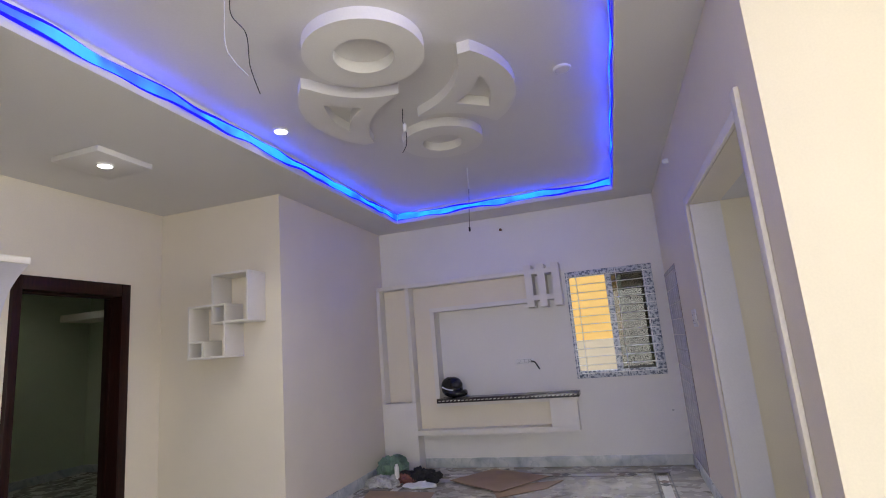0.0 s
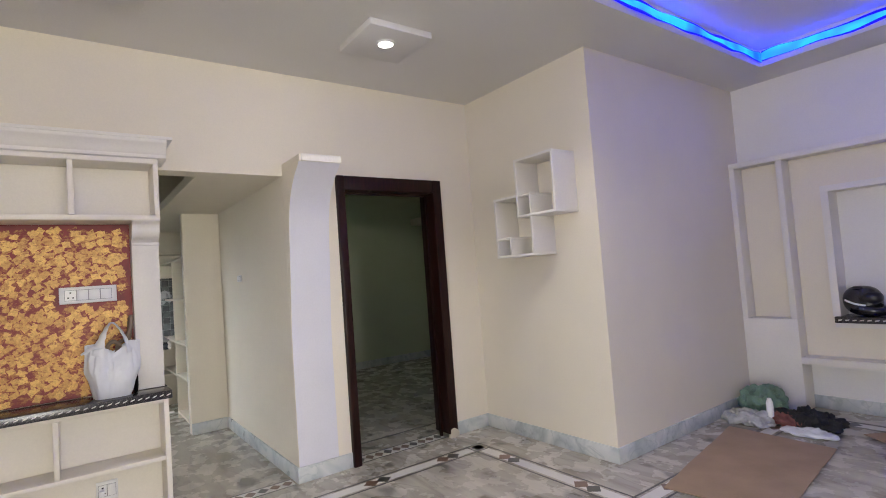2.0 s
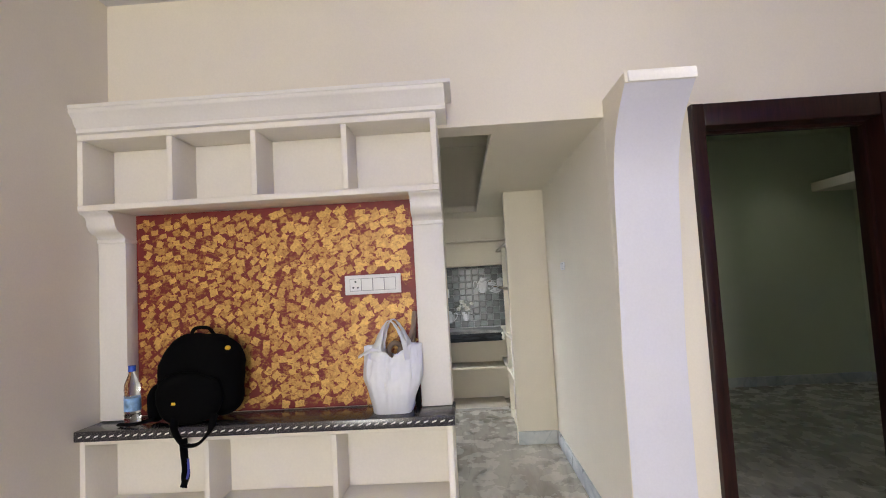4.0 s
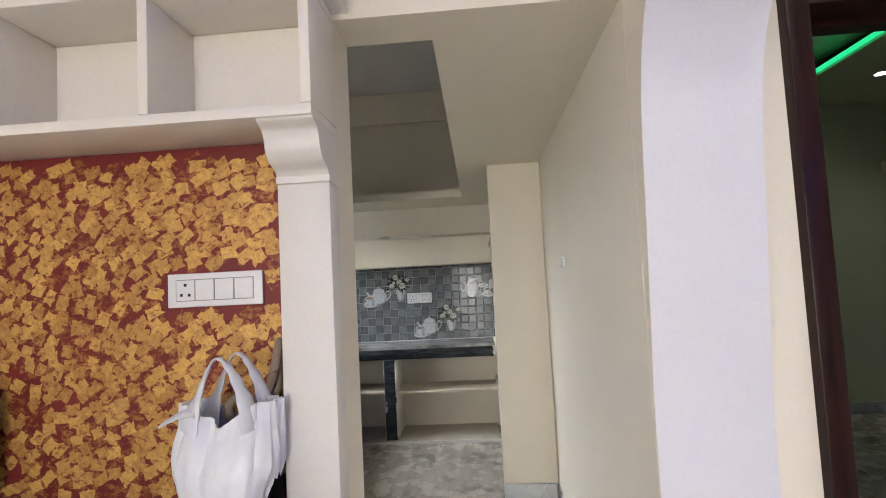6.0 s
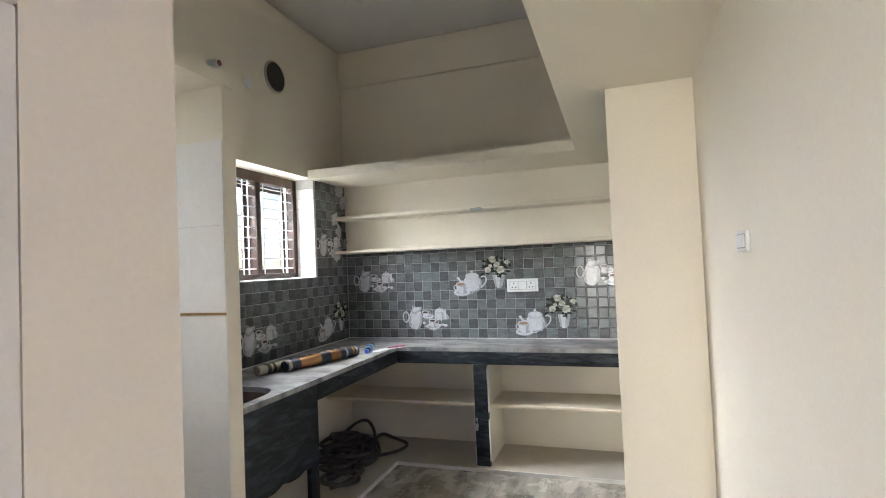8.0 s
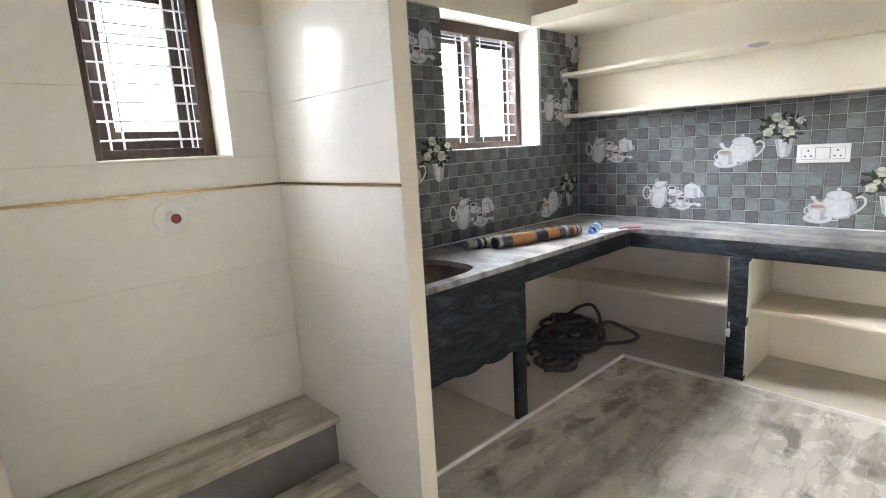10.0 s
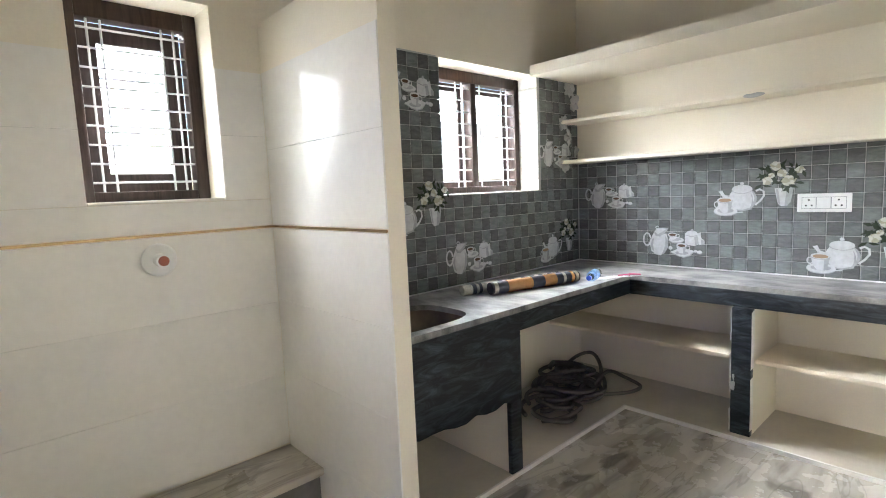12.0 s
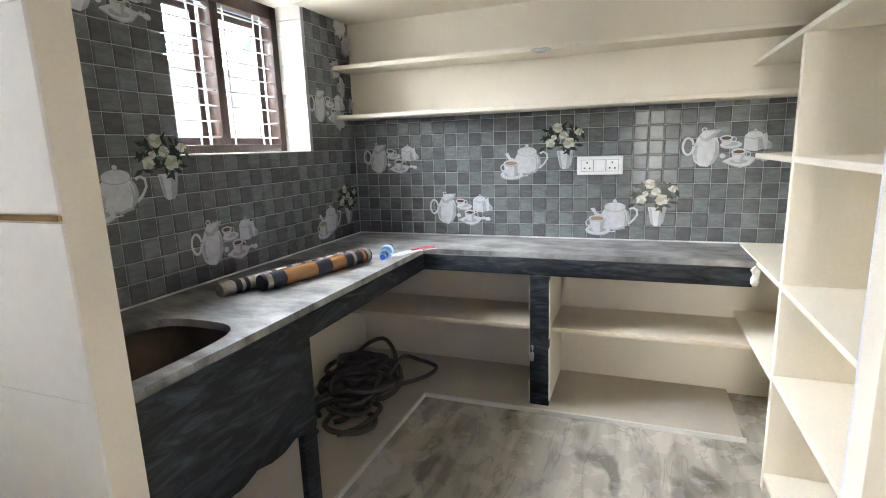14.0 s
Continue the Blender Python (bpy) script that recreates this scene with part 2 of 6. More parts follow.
BLUE_LED = led_material()
BLUE_EDGE = glowing("deep_blue_led_tape", (0.004, 0.0, 1.0), 1.1)
GREEN_LED = glowing("green_led_tape", (0.02, 0.62, 0.24), 1.15)
LAMP_ON = glowing("lit_lamp_face", (1.0, 0.98, 0.94), 14.0)
PALE_PRINT = surface("white_printed_glaze", (0.60, 0.61, 0.63), 0.14, spec=0.2, spread=0.14, scale=30)
SHADE_PRINT = surface("grey_printed_glaze", (0.40, 0.41, 0.43), 0.14, spec=0.2, spread=0.2, scale=30)
LATTE_PRINT = surface("tan_printed_glaze", (0.36, 0.25, 0.17), 0.14, spec=0.2)
COFFEE_PRINT = surface("brown_printed_glaze", (0.11, 0.07, 0.05), 0.14, spec=0.2)
LEAF_PRINT = surface("green_printed_glaze", (0.030, 0.042, 0.028), 0.14, spec=0.2, spread=0.3, scale=40)
PETAL_SHADE = surface("shaded_cream_printed_glaze", (0.40, 0.39, 0.30), 0.14, spec=0.2, spread=0.16, scale=40)
PETAL_PRINT = surface("cream_printed_glaze", (0.58, 0.58, 0.52), 0.14, spec=0.2, spread=0.16, scale=40)
CLEAR = glass("clear_glass", (0.95, 0.97, 0.96))
DARKGLASS = glass("dark_tinted_glass", (0.085, 0.08, 0.062), 0.0)
YELLOW_WALL = surface("yellow_facade_paint", (0.86, 0.56, 0.17), 0.8, spread=0.06)
GREY_WALL = surface("grey_facade_paint", (0.62, 0.55, 0.42), 0.8, spread=0.06)
LEAF = surface("palm_leaf", (0.13, 0.17, 0.085), 0.5, spread=0.3, scale=10)
EARTH = surface("dry_ground", (0.33, 0.28, 0.21), 0.95, spread=0.2, scale=1.5)


# ---- mesh tools ----
def put_box(bm, x0, x1, y0, y1, z0, z1, bevel=0.0):
    """A box between two corners, with rounded edges where bevel is set."""
    vs = [bm.verts.new((x, y, z)) for x in (x0, x1) for y in (y0, y1) for z in (z0, z1)]
    faces = [bm.faces.new([vs[i] for i in f]) for f in ((0, 1, 3, 2), (4, 6, 7, 5), (0, 4, 5, 1), (2, 3, 7, 6), (0, 2, 6, 4), (1, 5, 7, 3))]
    if bevel:
        edges = list({e for f in faces for e in f.edges})
        bmesh.ops.bevel(bm, geom=edges, offset=bevel, segments=2, affect="EDGES", profile=0.5)
    return bm


def box(x0, x1, y0, y1, z0, z1, bevel=0.0):
    return put_box(bmesh.new(), min(x0, x1), max(x0, x1), min(y0, y1), max(y0, y1), min(z0, z1), max(z0, z1), bevel)


def boxes(*rows, bevel=0.0):
    bm = bmesh.new()
    for x0, x1, y0, y1, z0, z1 in rows:
        put_box(bm, min(x0, x1), max(x0, x1), min(y0, y1), max(y0, y1), min(z0, z1), max(z0, z1), bevel)
    return bm


def prism(outline, axis, a, b, bevel=0.0):
    """A flat outline pushed along an axis from a to b. The outline gives the other two axes in order."""
    bm = bmesh.new()

    def at(p, d):
        q = list(p)
        q.insert("xyz".index(axis), d)
        return bm.verts.new(q)

    lo, hi = [at(p, a) for p in outline], [at(p, b) for p in outline]
    n = len(outline)
    bm.faces.new(lo)
    bm.faces.new(hi[::-1])
    for i in range(n):
        bm.faces.new((lo[i], hi[i], hi[(i + 1) % n], lo[(i + 1) % n]))
    bmesh.ops.recalc_face_normals(bm, faces=bm.faces)
    if bevel:
        bmesh.ops.bevel(bm, geom=list(bm.edges), offset=bevel, segments=2, affect="EDGES", profile=0.5)
    return bm


def loft(rings, close=True, bm=None):
    """A skin over rings of equally many points."""
    bm = bm or bmesh.new()
    rows = [[bm.verts.new(p) for p in ring] for ring in rings]
    n = len(rows[0])
    for a, b in zip(rows, rows[1:]):
        for i in range(n):
            bm.faces.new((a[i], a[(i + 1) % n], b[(i + 1) % n], b[i]))
    if close:
        bm.faces.new(rows[0][::-1])
        bm.faces.new(rows[-1])
    bmesh.ops.recalc_face_normals(bm, faces=bm.faces)
    return bm


def tube(points, r, sides=8, bm=None, flat=1.0):
    """A round bar or hose along points."""
    pts = [Vector(p) for p in points]
    rings = []
    for i, p in enumerate(pts):
        way = (pts[min(i + 1, len(pts) - 1)] - pts[max(i - 1, 0)]).normalized()
        side = way.cross(Vector((0.13, 0.21, 1.0))).normalized()
        up = side.cross(way)
        rr = r[i] if isinstance(r, (list, tuple)) else r
        rings.append([p + rr * (math.cos(a) * side + flat * math.sin(a) * up) for a in (2 * math.pi * k / sides for k in range(sides))])
    return loft(rings, True, bm)


def lathe(profile, centre, sides=24, axis="z", close=True):
    """Radius and height pairs turned about an axis through centre."""
    rings = []
    for r, h in profile:
        ring = []
        for k in range(sides):
            a = 2 * math.pi * k / sides
            p = (r * math.cos(a), r * math.sin(a), h)
            if axis == "x":
                p = (h, p[0], p[1])
            if axis == "y":
                p = (p[1], h, p[0])
            ring.append(Vector(centre) + Vector(p))
        rings.append(ring)
    return loft(rings, close)


def blob(centre, radii, power=2.0, rough=0.0, freq=6.0, seg=28, rows=18, squash=None, lumps=0.0):
    """A rounded, soft body; power over 2 makes it boxier."""
    bm = bmesh.new()
    bmesh.ops.create_uvsphere(bm, u_segments=seg, v_segments=rows, radius=1)
    for v in bm.verts:
        d = v.co.copy()
        k = (abs(d.x) ** power + abs(d.y) ** power + abs(d.z) ** power) ** (-1 / power)
        p = Vector((d.x * k * radii[0], d.y * k * radii[1], d.z * k * radii[2]))
        if squash:
            p = squash(p)
        q = p + Vector(centre)
        push = rough * noise.noise(q * freq) + lumps * noise.noise(q * freq * 3.1)
        v.co = q + d * push
    return bm


def smooth(bm):
    for f in bm.faces:
        f.smooth = True
    return bm


def spline(points, steps=8):
    """A smooth line through points."""
    pts = [Vector(p) for p in points]
    out = []
    for i in range(len(pts) - 1):
        p0, p1, p2, p3 = pts[max(i - 1, 0)], pts[i], pts[i + 1], pts[min(i + 2, len(pts) - 1)]
        for k in range(steps):
            t = k / steps
            out.append(0.5 * (2 * p1 + (p2 - p0) * t + (2 * p0 - 5 * p1 + 4 * p2 - p3) * t * t + (3 * p1 - p0 - 3 * p2 + p3) * t ** 3))
    return out + [pts[-1]]


BASE = {}


def thing(name, base, label, category, group="", kind=""):
    """An Empty at the base of a thing, under which its parts stand."""
    ob = new(name)
    ob.empty_display_size = 0.1
    ob.location = base
    BASE[ob.name] = Vector(base)
    return tagged(ob, label, category, group, kind)


def part(name, bm, material, parent=None, label=""):
    """Links a bmesh as ONE mesh object under a thing or a part."""
    base = BASE.get(parent.name, Vector((0, 0, 0))) if parent else Vector((0, 0, 0))
    bmesh.ops.translate(bm, verts=bm.verts, vec=-base)
    data = bpy.data.meshes.new(name)
    bm.to_mesh(data)
    bm.free()
    data.set_sharp_from_angle(angle=radians(42))
    data.materials.append(material)
    ob = new(name, data)
    BASE[ob.name] = base
    ob.parent = parent
    return tagged(ob, label)


def solo(name, bm, material, label, category, group="", kind=""):
    """A thing that is one mesh, with its origin at its base."""
    lo = [min(v.co[i] for v in bm.verts) for i in range(3)]
    hi = [max(v.co[i] for v in bm.verts) for i in range(3)]
    base = Vector(((lo[0] + hi[0]) / 2, (lo[1] + hi[1]) / 2, lo[2]))
    bmesh.ops.translate(bm, verts=bm.verts, vec=-base)
    data = bpy.data.meshes.new(name)
    bm.to_mesh(data)
    bm.free()
    data.set_sharp_from_angle(angle=radians(42))
    data.materials.append(material)
    ob = new(name, data)
    ob.location = base
    BASE[ob.name] = base
    return tagged(ob, label, category, group, kind)


def setting(name, bm, material, label, category):
    return tagged(part(name, bm, material), label, category, kind="structure")


def slab(axis, d0, d1, u, v, holes=()):
    """A wall, floor or ceiling across an axis from d0 to d1, over spans u and v of the other two axes, with holes (u0, u1, v0, v1) right through it."""
    us = sorted({*u, *(w for h in holes for w in h[:2] if u[0] < w < u[1])})
    vs = sorted({*v, *(w for h in holes for w in h[2:] if v[0] < w < v[1])})

    def solid(i, j):
        if not (0 <= i < len(us) - 1 and 0 <= j < len(vs) - 1):
            return False
        cu, cv = (us[i] + us[i + 1]) / 2, (vs[j] + vs[j + 1]) / 2
        return not any(h[0] < cu < h[1] and h[2] < cv < h[3] for h in holes)

    bm, made = bmesh.new(), {}

    def vert(i, j, d):
        if (i, j, d) not in made:
            p = [us[i], vs[j]]
            p.insert("xyz".index(axis), (d0, d1)[d])
            made[i, j, d] = bm.verts.new(p)
        return made[i, j, d]

    for i in range(len(us) - 1):
        for j in range(len(vs) - 1):
            if not solid(i, j):
                continue
            bm.faces.new([vert(i, j, 0), vert(i + 1, j, 0), vert(i + 1, j + 1, 0), vert(i, j + 1, 0)])
            bm.faces.new([vert(i, j, 1), vert(i, j + 1, 1), vert(i + 1, j + 1, 1), vert(i + 1, j, 1)])
            for di, dj, a, b in ((-1, 0, (0, 0), (0, 1)), (1, 0, (1, 0), (1, 1)), (0, -1, (0, 0), (1, 0)), (0, 1, (0, 1), (1, 1))):
                if not solid(i + di, j + dj):
                    a, b = (i + a[0], j + a[1]), (i + b[0], j + b[1])
                    bm.faces.new([vert(*a, 0), vert(*b, 0), vert(*b, 1), vert(*a, 1)])
    bmesh.ops.recalc_face_normals(bm, faces=bm.faces)
    return bm


# ---- the large structure ----
XL, XB = -3.92, -4.08          # the wall with the niche unit, the opening and the brown door: its two faces
XF = -7.49                     # far kitchen wall
YT = 5.963                     # wall behind the television unit
YJ, XJ = 3.868, -2.615         # the jutting corner
YW = -0.28                     # outer wall with the kitchen windows
YC = 2.196                     # passage wall
YS = -0.185                    # short wall beside the niche unit
H, HT, HK = 2.80, 2.937, 3.22   # ceiling, tray and kitchen ceiling
XR = 0.64                      # wall with the white doorway

floor = setting("floor", slab("z", -0.12, 0.0, (-7.8, 4.9), (-2.7, 6.3)), FLOOR, "grey-veined white marble floor with dark stains", "floor")
wall_west = setting("wall_west", slab("x", XB, XL, (-0.20, YJ + 0.02), (0, HK + 0.1), [(1.417, YC, 0, 2.076), (2.615, 3.49, 0, 2.07)]), CREAM,
                    "smooth cream-painted wall with an open passage", "wall")
setting("wall_jut", slab("y", YJ, YJ + 0.12, (XB, XJ), (0, H + 0.2)), CREAM, "smooth cream-painted wall behind the box shelf", "wall")
setting("wall_jut_side", slab("x", XJ - 0.12, XJ, (YJ + 0.12, YT), (0, H + 0.2)), CREAM, "cream wall washed violet by the light strip", "wall")
setting("wall_north", slab("y", YT, YT + 0.22, (XB - 3.7, 4.8), (0, HK + 0.1), [(-0.385, 0.52, 0.89, 2.045)]), NORTH, "cool white wall behind the television unit", "wall")
wall_east = setting("wall_east", slab("x", XR, XR + 0.19, (2.075, YT), (0, H + 0.2), [(2.354, 3.83, 0, 2.15)]), CREAM, "cream wall with a white doorway", "wall")
setting("wall_return", slab("y", 2.075, 2.19, (XR + 0.19, 4.6), (0, H + 0.2)), CREAM, "bright cream wall beside the doorway", "wall")
setting("wall_side_room", slab("y", 3.90, 4.02, (XR + 0.19, 3.2), (0, H)), CREAM, "shaded cream wall of the side room", "wall")
# Unseen end wall; its opening is made up for the side room's fill.
setting("wall_side_room_end", slab("x", 2.6, 2.72, (2.19, 3.90), (0, H), [(2.5, 3.6, 0.8, 2.1)]), CREAM, "shaded cream end wall of the side room with an added unseen opening", "wall")
setting("ceiling_side_room", slab("z", 2.165, 2.25, (XR + 0.19, 2.6), (2.19, 3.90)), CEIL, "low plain ceiling of the side room", "ceiling")
setting("wall_niche_side", slab("y", YS - 0.18, YS, (XL, -1.5), (0, HK)), CREAM, "short cream wall beside the niche unit", "wall")
setting("wall_south_side", slab("x", -1.62, -1.5, (-2.3, YS - 0.18), (0, HK)), CREAM, "plain cream wall closing the unseen south end", "wall")
# Unseen wall; the wide hole is cut only to let the south fill in.
setting("wall_south", slab("y", -2.42, -2.3, (-1.62, 4.8), (0, HK), [(-0.9, 2.7, 0.1, 2.5)]), CREAM, "unseen cream wall with a wide opening added for daylight", "wall")
# Wall out of view, pierced so that the east fill can enter.
setting("wall_far_east", slab("x", 4.6, 4.8, (-2.42, YT), (0, HK), [(0.30, 1.95, 0.05, 2.50)]), CREAM, "plain cream wall with an added unseen opening", "wall")
setting("wall_passage", slab("y", YC, YC + 0.11, (XF, XB), (0, HK)), CREAM, "cream wall of the kitchen passage", "wall")
wall_kitchen = setting("wall_kitchen", slab("x", XF - 0.2, XF, (-0.55, YT), (0, HK + 0.1)), CREAM, "cream far wall of the kitchen", "wall")
wall_windows = setting("wall_windows", slab("y", -0.55, YW, (XF, XL), (0, HK + 0.1), [(-7.012, -6.12, 1.33, 2.086), (-4.942, -4.479, 1.36, 2.11)]), CREAM,
                       "cream outer kitchen wall with two windows", "wall")
wall_wash = setting("wall_wash", slab("x", -5.200, -5.134, (YW, 0.549), (0, 2.073)), CREAM, "low cream partition between wash place and sink", "wall")
setting("header_wash", boxes((-5.200, XB, 0.35, 0.549, 2.076, 2.125)), CREAM, "slim cream beam over the wash place", "beam")
setting("beam_kitchen", box(XF, XF + 0.03, YW, YC, 2.92, HK), CREAM, "shallow cream beam under the ceiling", "beam")

setting("ceiling_living", slab("z", H, H + 0.06, (XB, 4.6), (-2.3, YT), [(-2.19, 0.24, 0.65, 5.55)]), CEIL, "grey-white plaster ceiling with a sunken tray", "ceiling")
setting("ceiling_tray", slab("z", HT, HT + 0.05, (-2.3, 0.35), (0.55, 5.66)), CEIL, "raised plaster tray of the ceiling", "ceiling")
setting("tray_side", boxes((-2.23, -2.191, 0.61, 5.59, H + 0.062, HT), (0.241, 0.28, 0.61, 5.59, H + 0.062, HT), (-2.19, 0.24, 5.551, 5.59, H + 0.062, HT), (-2.19, 0.24, 0.61, 0.649, H + 0.062, HT)),
        CEIL, "upright white side of the ceiling tray", "ceiling")
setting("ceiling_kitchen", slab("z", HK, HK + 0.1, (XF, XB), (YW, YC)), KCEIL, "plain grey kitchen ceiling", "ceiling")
setting("ceiling_bedroom", slab("z", H, H + 0.06, (XF, XB), (YC + 0.11, YT), [(-6.66, -4.6, 2.9, 4.48)]), GREEN_WALL, "bedroom ceiling with a tray", "ceiling")
setting("ceiling_bedroom_tray", slab("z", H + 0.16, H + 0.2, (-6.8, -4.5), (2.8, 4.6)), GREEN_WALL, "raised tray of the bedroom ceiling", "ceiling")
setting("roof", slab("z", HK + 0.11, HK + 0.3, (-7.8, 4.9), (-2.5, 6.3)), CEMENT, "grey cement roof slab", "roof")
setting("bedroom_lining", boxes((XF + 0.001, XF + 0.012, YC + 0.112, YT - 0.001, 0, H), (XF + 0.012, XB - 0.001, YT - 0.012, YT - 0.001, 0, H)), GREEN_WALL, "pale green bedroom walls", "wall")
setting("loft_bedroom", box(XF + 0.012, XB - 0.3, 5.50, YT - 0.012, 2.14, 2.24), CREAM, "cream loft ledge in the bedroom", "ledge")

# the L-shaped loft slab of the kitchen
LOFT = [(XB, 1.680), (XB, YC), (XF, YC), (XF, YW), (-6.945, YW), (-6.945, 1.670)]
setting("loft_kitchen", prism(LOFT, "z", 2.076, 2.142), CREAM, "cream concrete loft slab around the kitchen", "ledge")


def skirting(rows):
    n = 0
    for x0, x1, y0, y1 in rows:
        n += 1
        bm = box(x0, x1, y0, y1, 0, 0.105, 0.004)
        setting(f"baseboard_{n}", bm, SKIRT, "grey marble skirting along the wall", "skirting")


G = 0.014
skirting([(XL, XL + G, 2.19, 2.585), (XL, XL + G, 3.52, YJ - G), (XL, XJ + G, YJ - G, YJ), (XJ, XJ + G, YJ, 5.745), (-2.20, XR - G, YT - G, YT),
          (XR - G, XR, 3.90, YT), (-5.80, XL + G, YC - G, YC), (-5.81, -5.81 + G, 1.87, YC - G), (XF + 0.012, XF + 0.03, YC + 0.12, YT - 0.03), (XF + 0.03, XB - 0.1, YT - 0.03, YT - 0.012)])


# ---- doors and windows ----
def brown_door_frame():
    d = thing("door_1", (XL, 3.05, 0), "dark brown wooden door frame standing open", "door frame", kind="structure")
    o = 0.035
    part("jamb", box(XB - 0.01, XL + o, 2.585, 2.645, 0, 2.10, 0.006), DOORWOOD, d)
    part("jamb", box(XB - 0.01, XL + o, 3.432, 3.515, 0.03, 2.10, 0.006), DOORWOOD, d)
    part("head", box(XB - 0.01, XL + o - 0.003, 2.645, 3.432, 1.995, 2.10, 0.006), DOORWOOD, d)
    part("stop", boxes((XL - 0.10, XL - 0.07, 2.645, 2.659, 0, 1.995), (XL - 0.10, XL - 0.07, 3.418, 3.432, 0, 1.995), (XL - 0.10, XL - 0.07, 2.659, 3.418, 1.98, 1.995)), DOORWOOD, d)
    part("worn_foot", blob((XL + 0.02, 3.478, 0.03), (0.024, 0.045, 0.05), 3, 0.012, 30, 14, 10), CEMENT, d, "rough mortar at the foot of the jamb")


brown_door_frame()


def white_doorway():
    d = thing("door_2", (XR, 3.1, 0), "white-trimmed open doorway without a leaf", "door frame", kind="structure")
    part("trim", box(XR - 0.022, XR - 0.001, 3.83, 3.905, 0, 2.21, 0.005), WHITE, d)
    part("trim", box(XR - 0.022, XR - 0.001, 2.285, 2.354, 0, 2.27, 0.005), WHITE, d)
    part("trim", box(XR - 0.020, XR - 0.001, 2.354, 3.83, 2.15, 2.205, 0.005), WHITE, d)
    part("reveal", box(XR + 0.002, XR + 0.186, 3.815, 3.828, 0, 2.148), LILAC, d, "white reveal tinted pale blue as by daylight")


white_doorway()


def grill_bars(rows, r, parent, material, name="grill_bar"):
    for a, b in rows:
        part(name, tube([a, b], r, 6), material, parent)


def wooden_window(name, x0, x1, z0, z1, sashes, label):
    """Brown wooden frame deep in the wall, with a steel grill before wood-framed sashes."""
    w = thing(name, ((x0 + x1) / 2, -0.47, z0), label, "window", kind="structure")
    ya, yb = -0.50, -0.43
    f = 0.05
    part("window_frame", box(x0 + 0.002, x0 + f, ya, yb, z0 + 0.002, z1 - 0.002, 0.004), WINWOOD, w)
    part("window_frame", box(x1 - f, x1 - 0.002, ya, yb, z0 + 0.002, z1 - 0.002, 0.004), WINWOOD, w)
    part("window_frame", box(x0 + f, x1 - f, ya, yb - 0.002, z0 + 0.002, z0 + f, 0.004), WINWOOD, w)
    part("window_frame", box(x0 + f, x1 - f, ya, yb - 0.002, z1 - f - 0.02, z1 - 0.002, 0.004), WINWOOD, w)
    part("window_sill", box(x0 + 0.001, x1 - 0.001, -0.429, YW + 0.004, z0, z0 + 0.012, 0.003), WHITE, w, "white painted sill")
    n = sashes
    edge = 0.07 if n == 1 else 0.045
    width = (x1 - x0 - 2 * f - (n - 1) * 0.05) / n
    for k in range(n):
        a = x0 + f + k * (width + 0.05)
        b = a + width
        if k:
            part("mullion", box(a - 0.05, a, ya, yb, z0 + f, z1 - f - 0.02, 0.004), WINWOOD, w)
        lo, hi = z0 + f, z1 - f - 0.02
        s = part("sash", boxes((a, a + edge, -0.53, -0.505, lo, hi), (b - edge, b, -0.53, -0.505, lo, hi), (a + edge, b - edge, -0.53, -0.505, lo, lo + edge),
                               (a + edge, b - edge, -0.53, -0.505, hi - edge, hi)), WINWOOD, w)
        for u in (0.36, 0.68):
            part("glazing_bar", box(a + edge + 0.001, b - edge - 0.001, -0.526, -0.509, lo + (hi - lo) * u, lo + (hi - lo) * u + 0.009), STEEL, s)
        pane = part("pane", box(a + edge - 0.004, b - edge + 0.004, -0.520, -0.515, lo + edge - 0.004, hi - edge + 0.004), CLEAR, s)
        pane.visible_shadow = False
        bars = []
        for u in (0.10, 0.22, 0.78, 0.90) if n == 1 else (0.16, 0.30, 0.86):
            bars.append(((a + u * width, -0.452, lo), (a + u * width, -0.452, hi)))
        for j in range(9):
            z = lo + (hi - lo) * (j + 0.5) / 9
            bars.append(((a, -0.446, z), (b, -0.446, z)))
        grill_bars(bars, 0.0045, w, STEEL)
    return w


wooden_window("window_1", -7.012, -6.12, 1.33, 2.086, 2, "brown wooden two-sash kitchen window with a steel grill")
wooden_window("window_2", -4.942, -4.479, 1.36, 2.11, 1, "brown wooden window with a steel grill over the wash place")


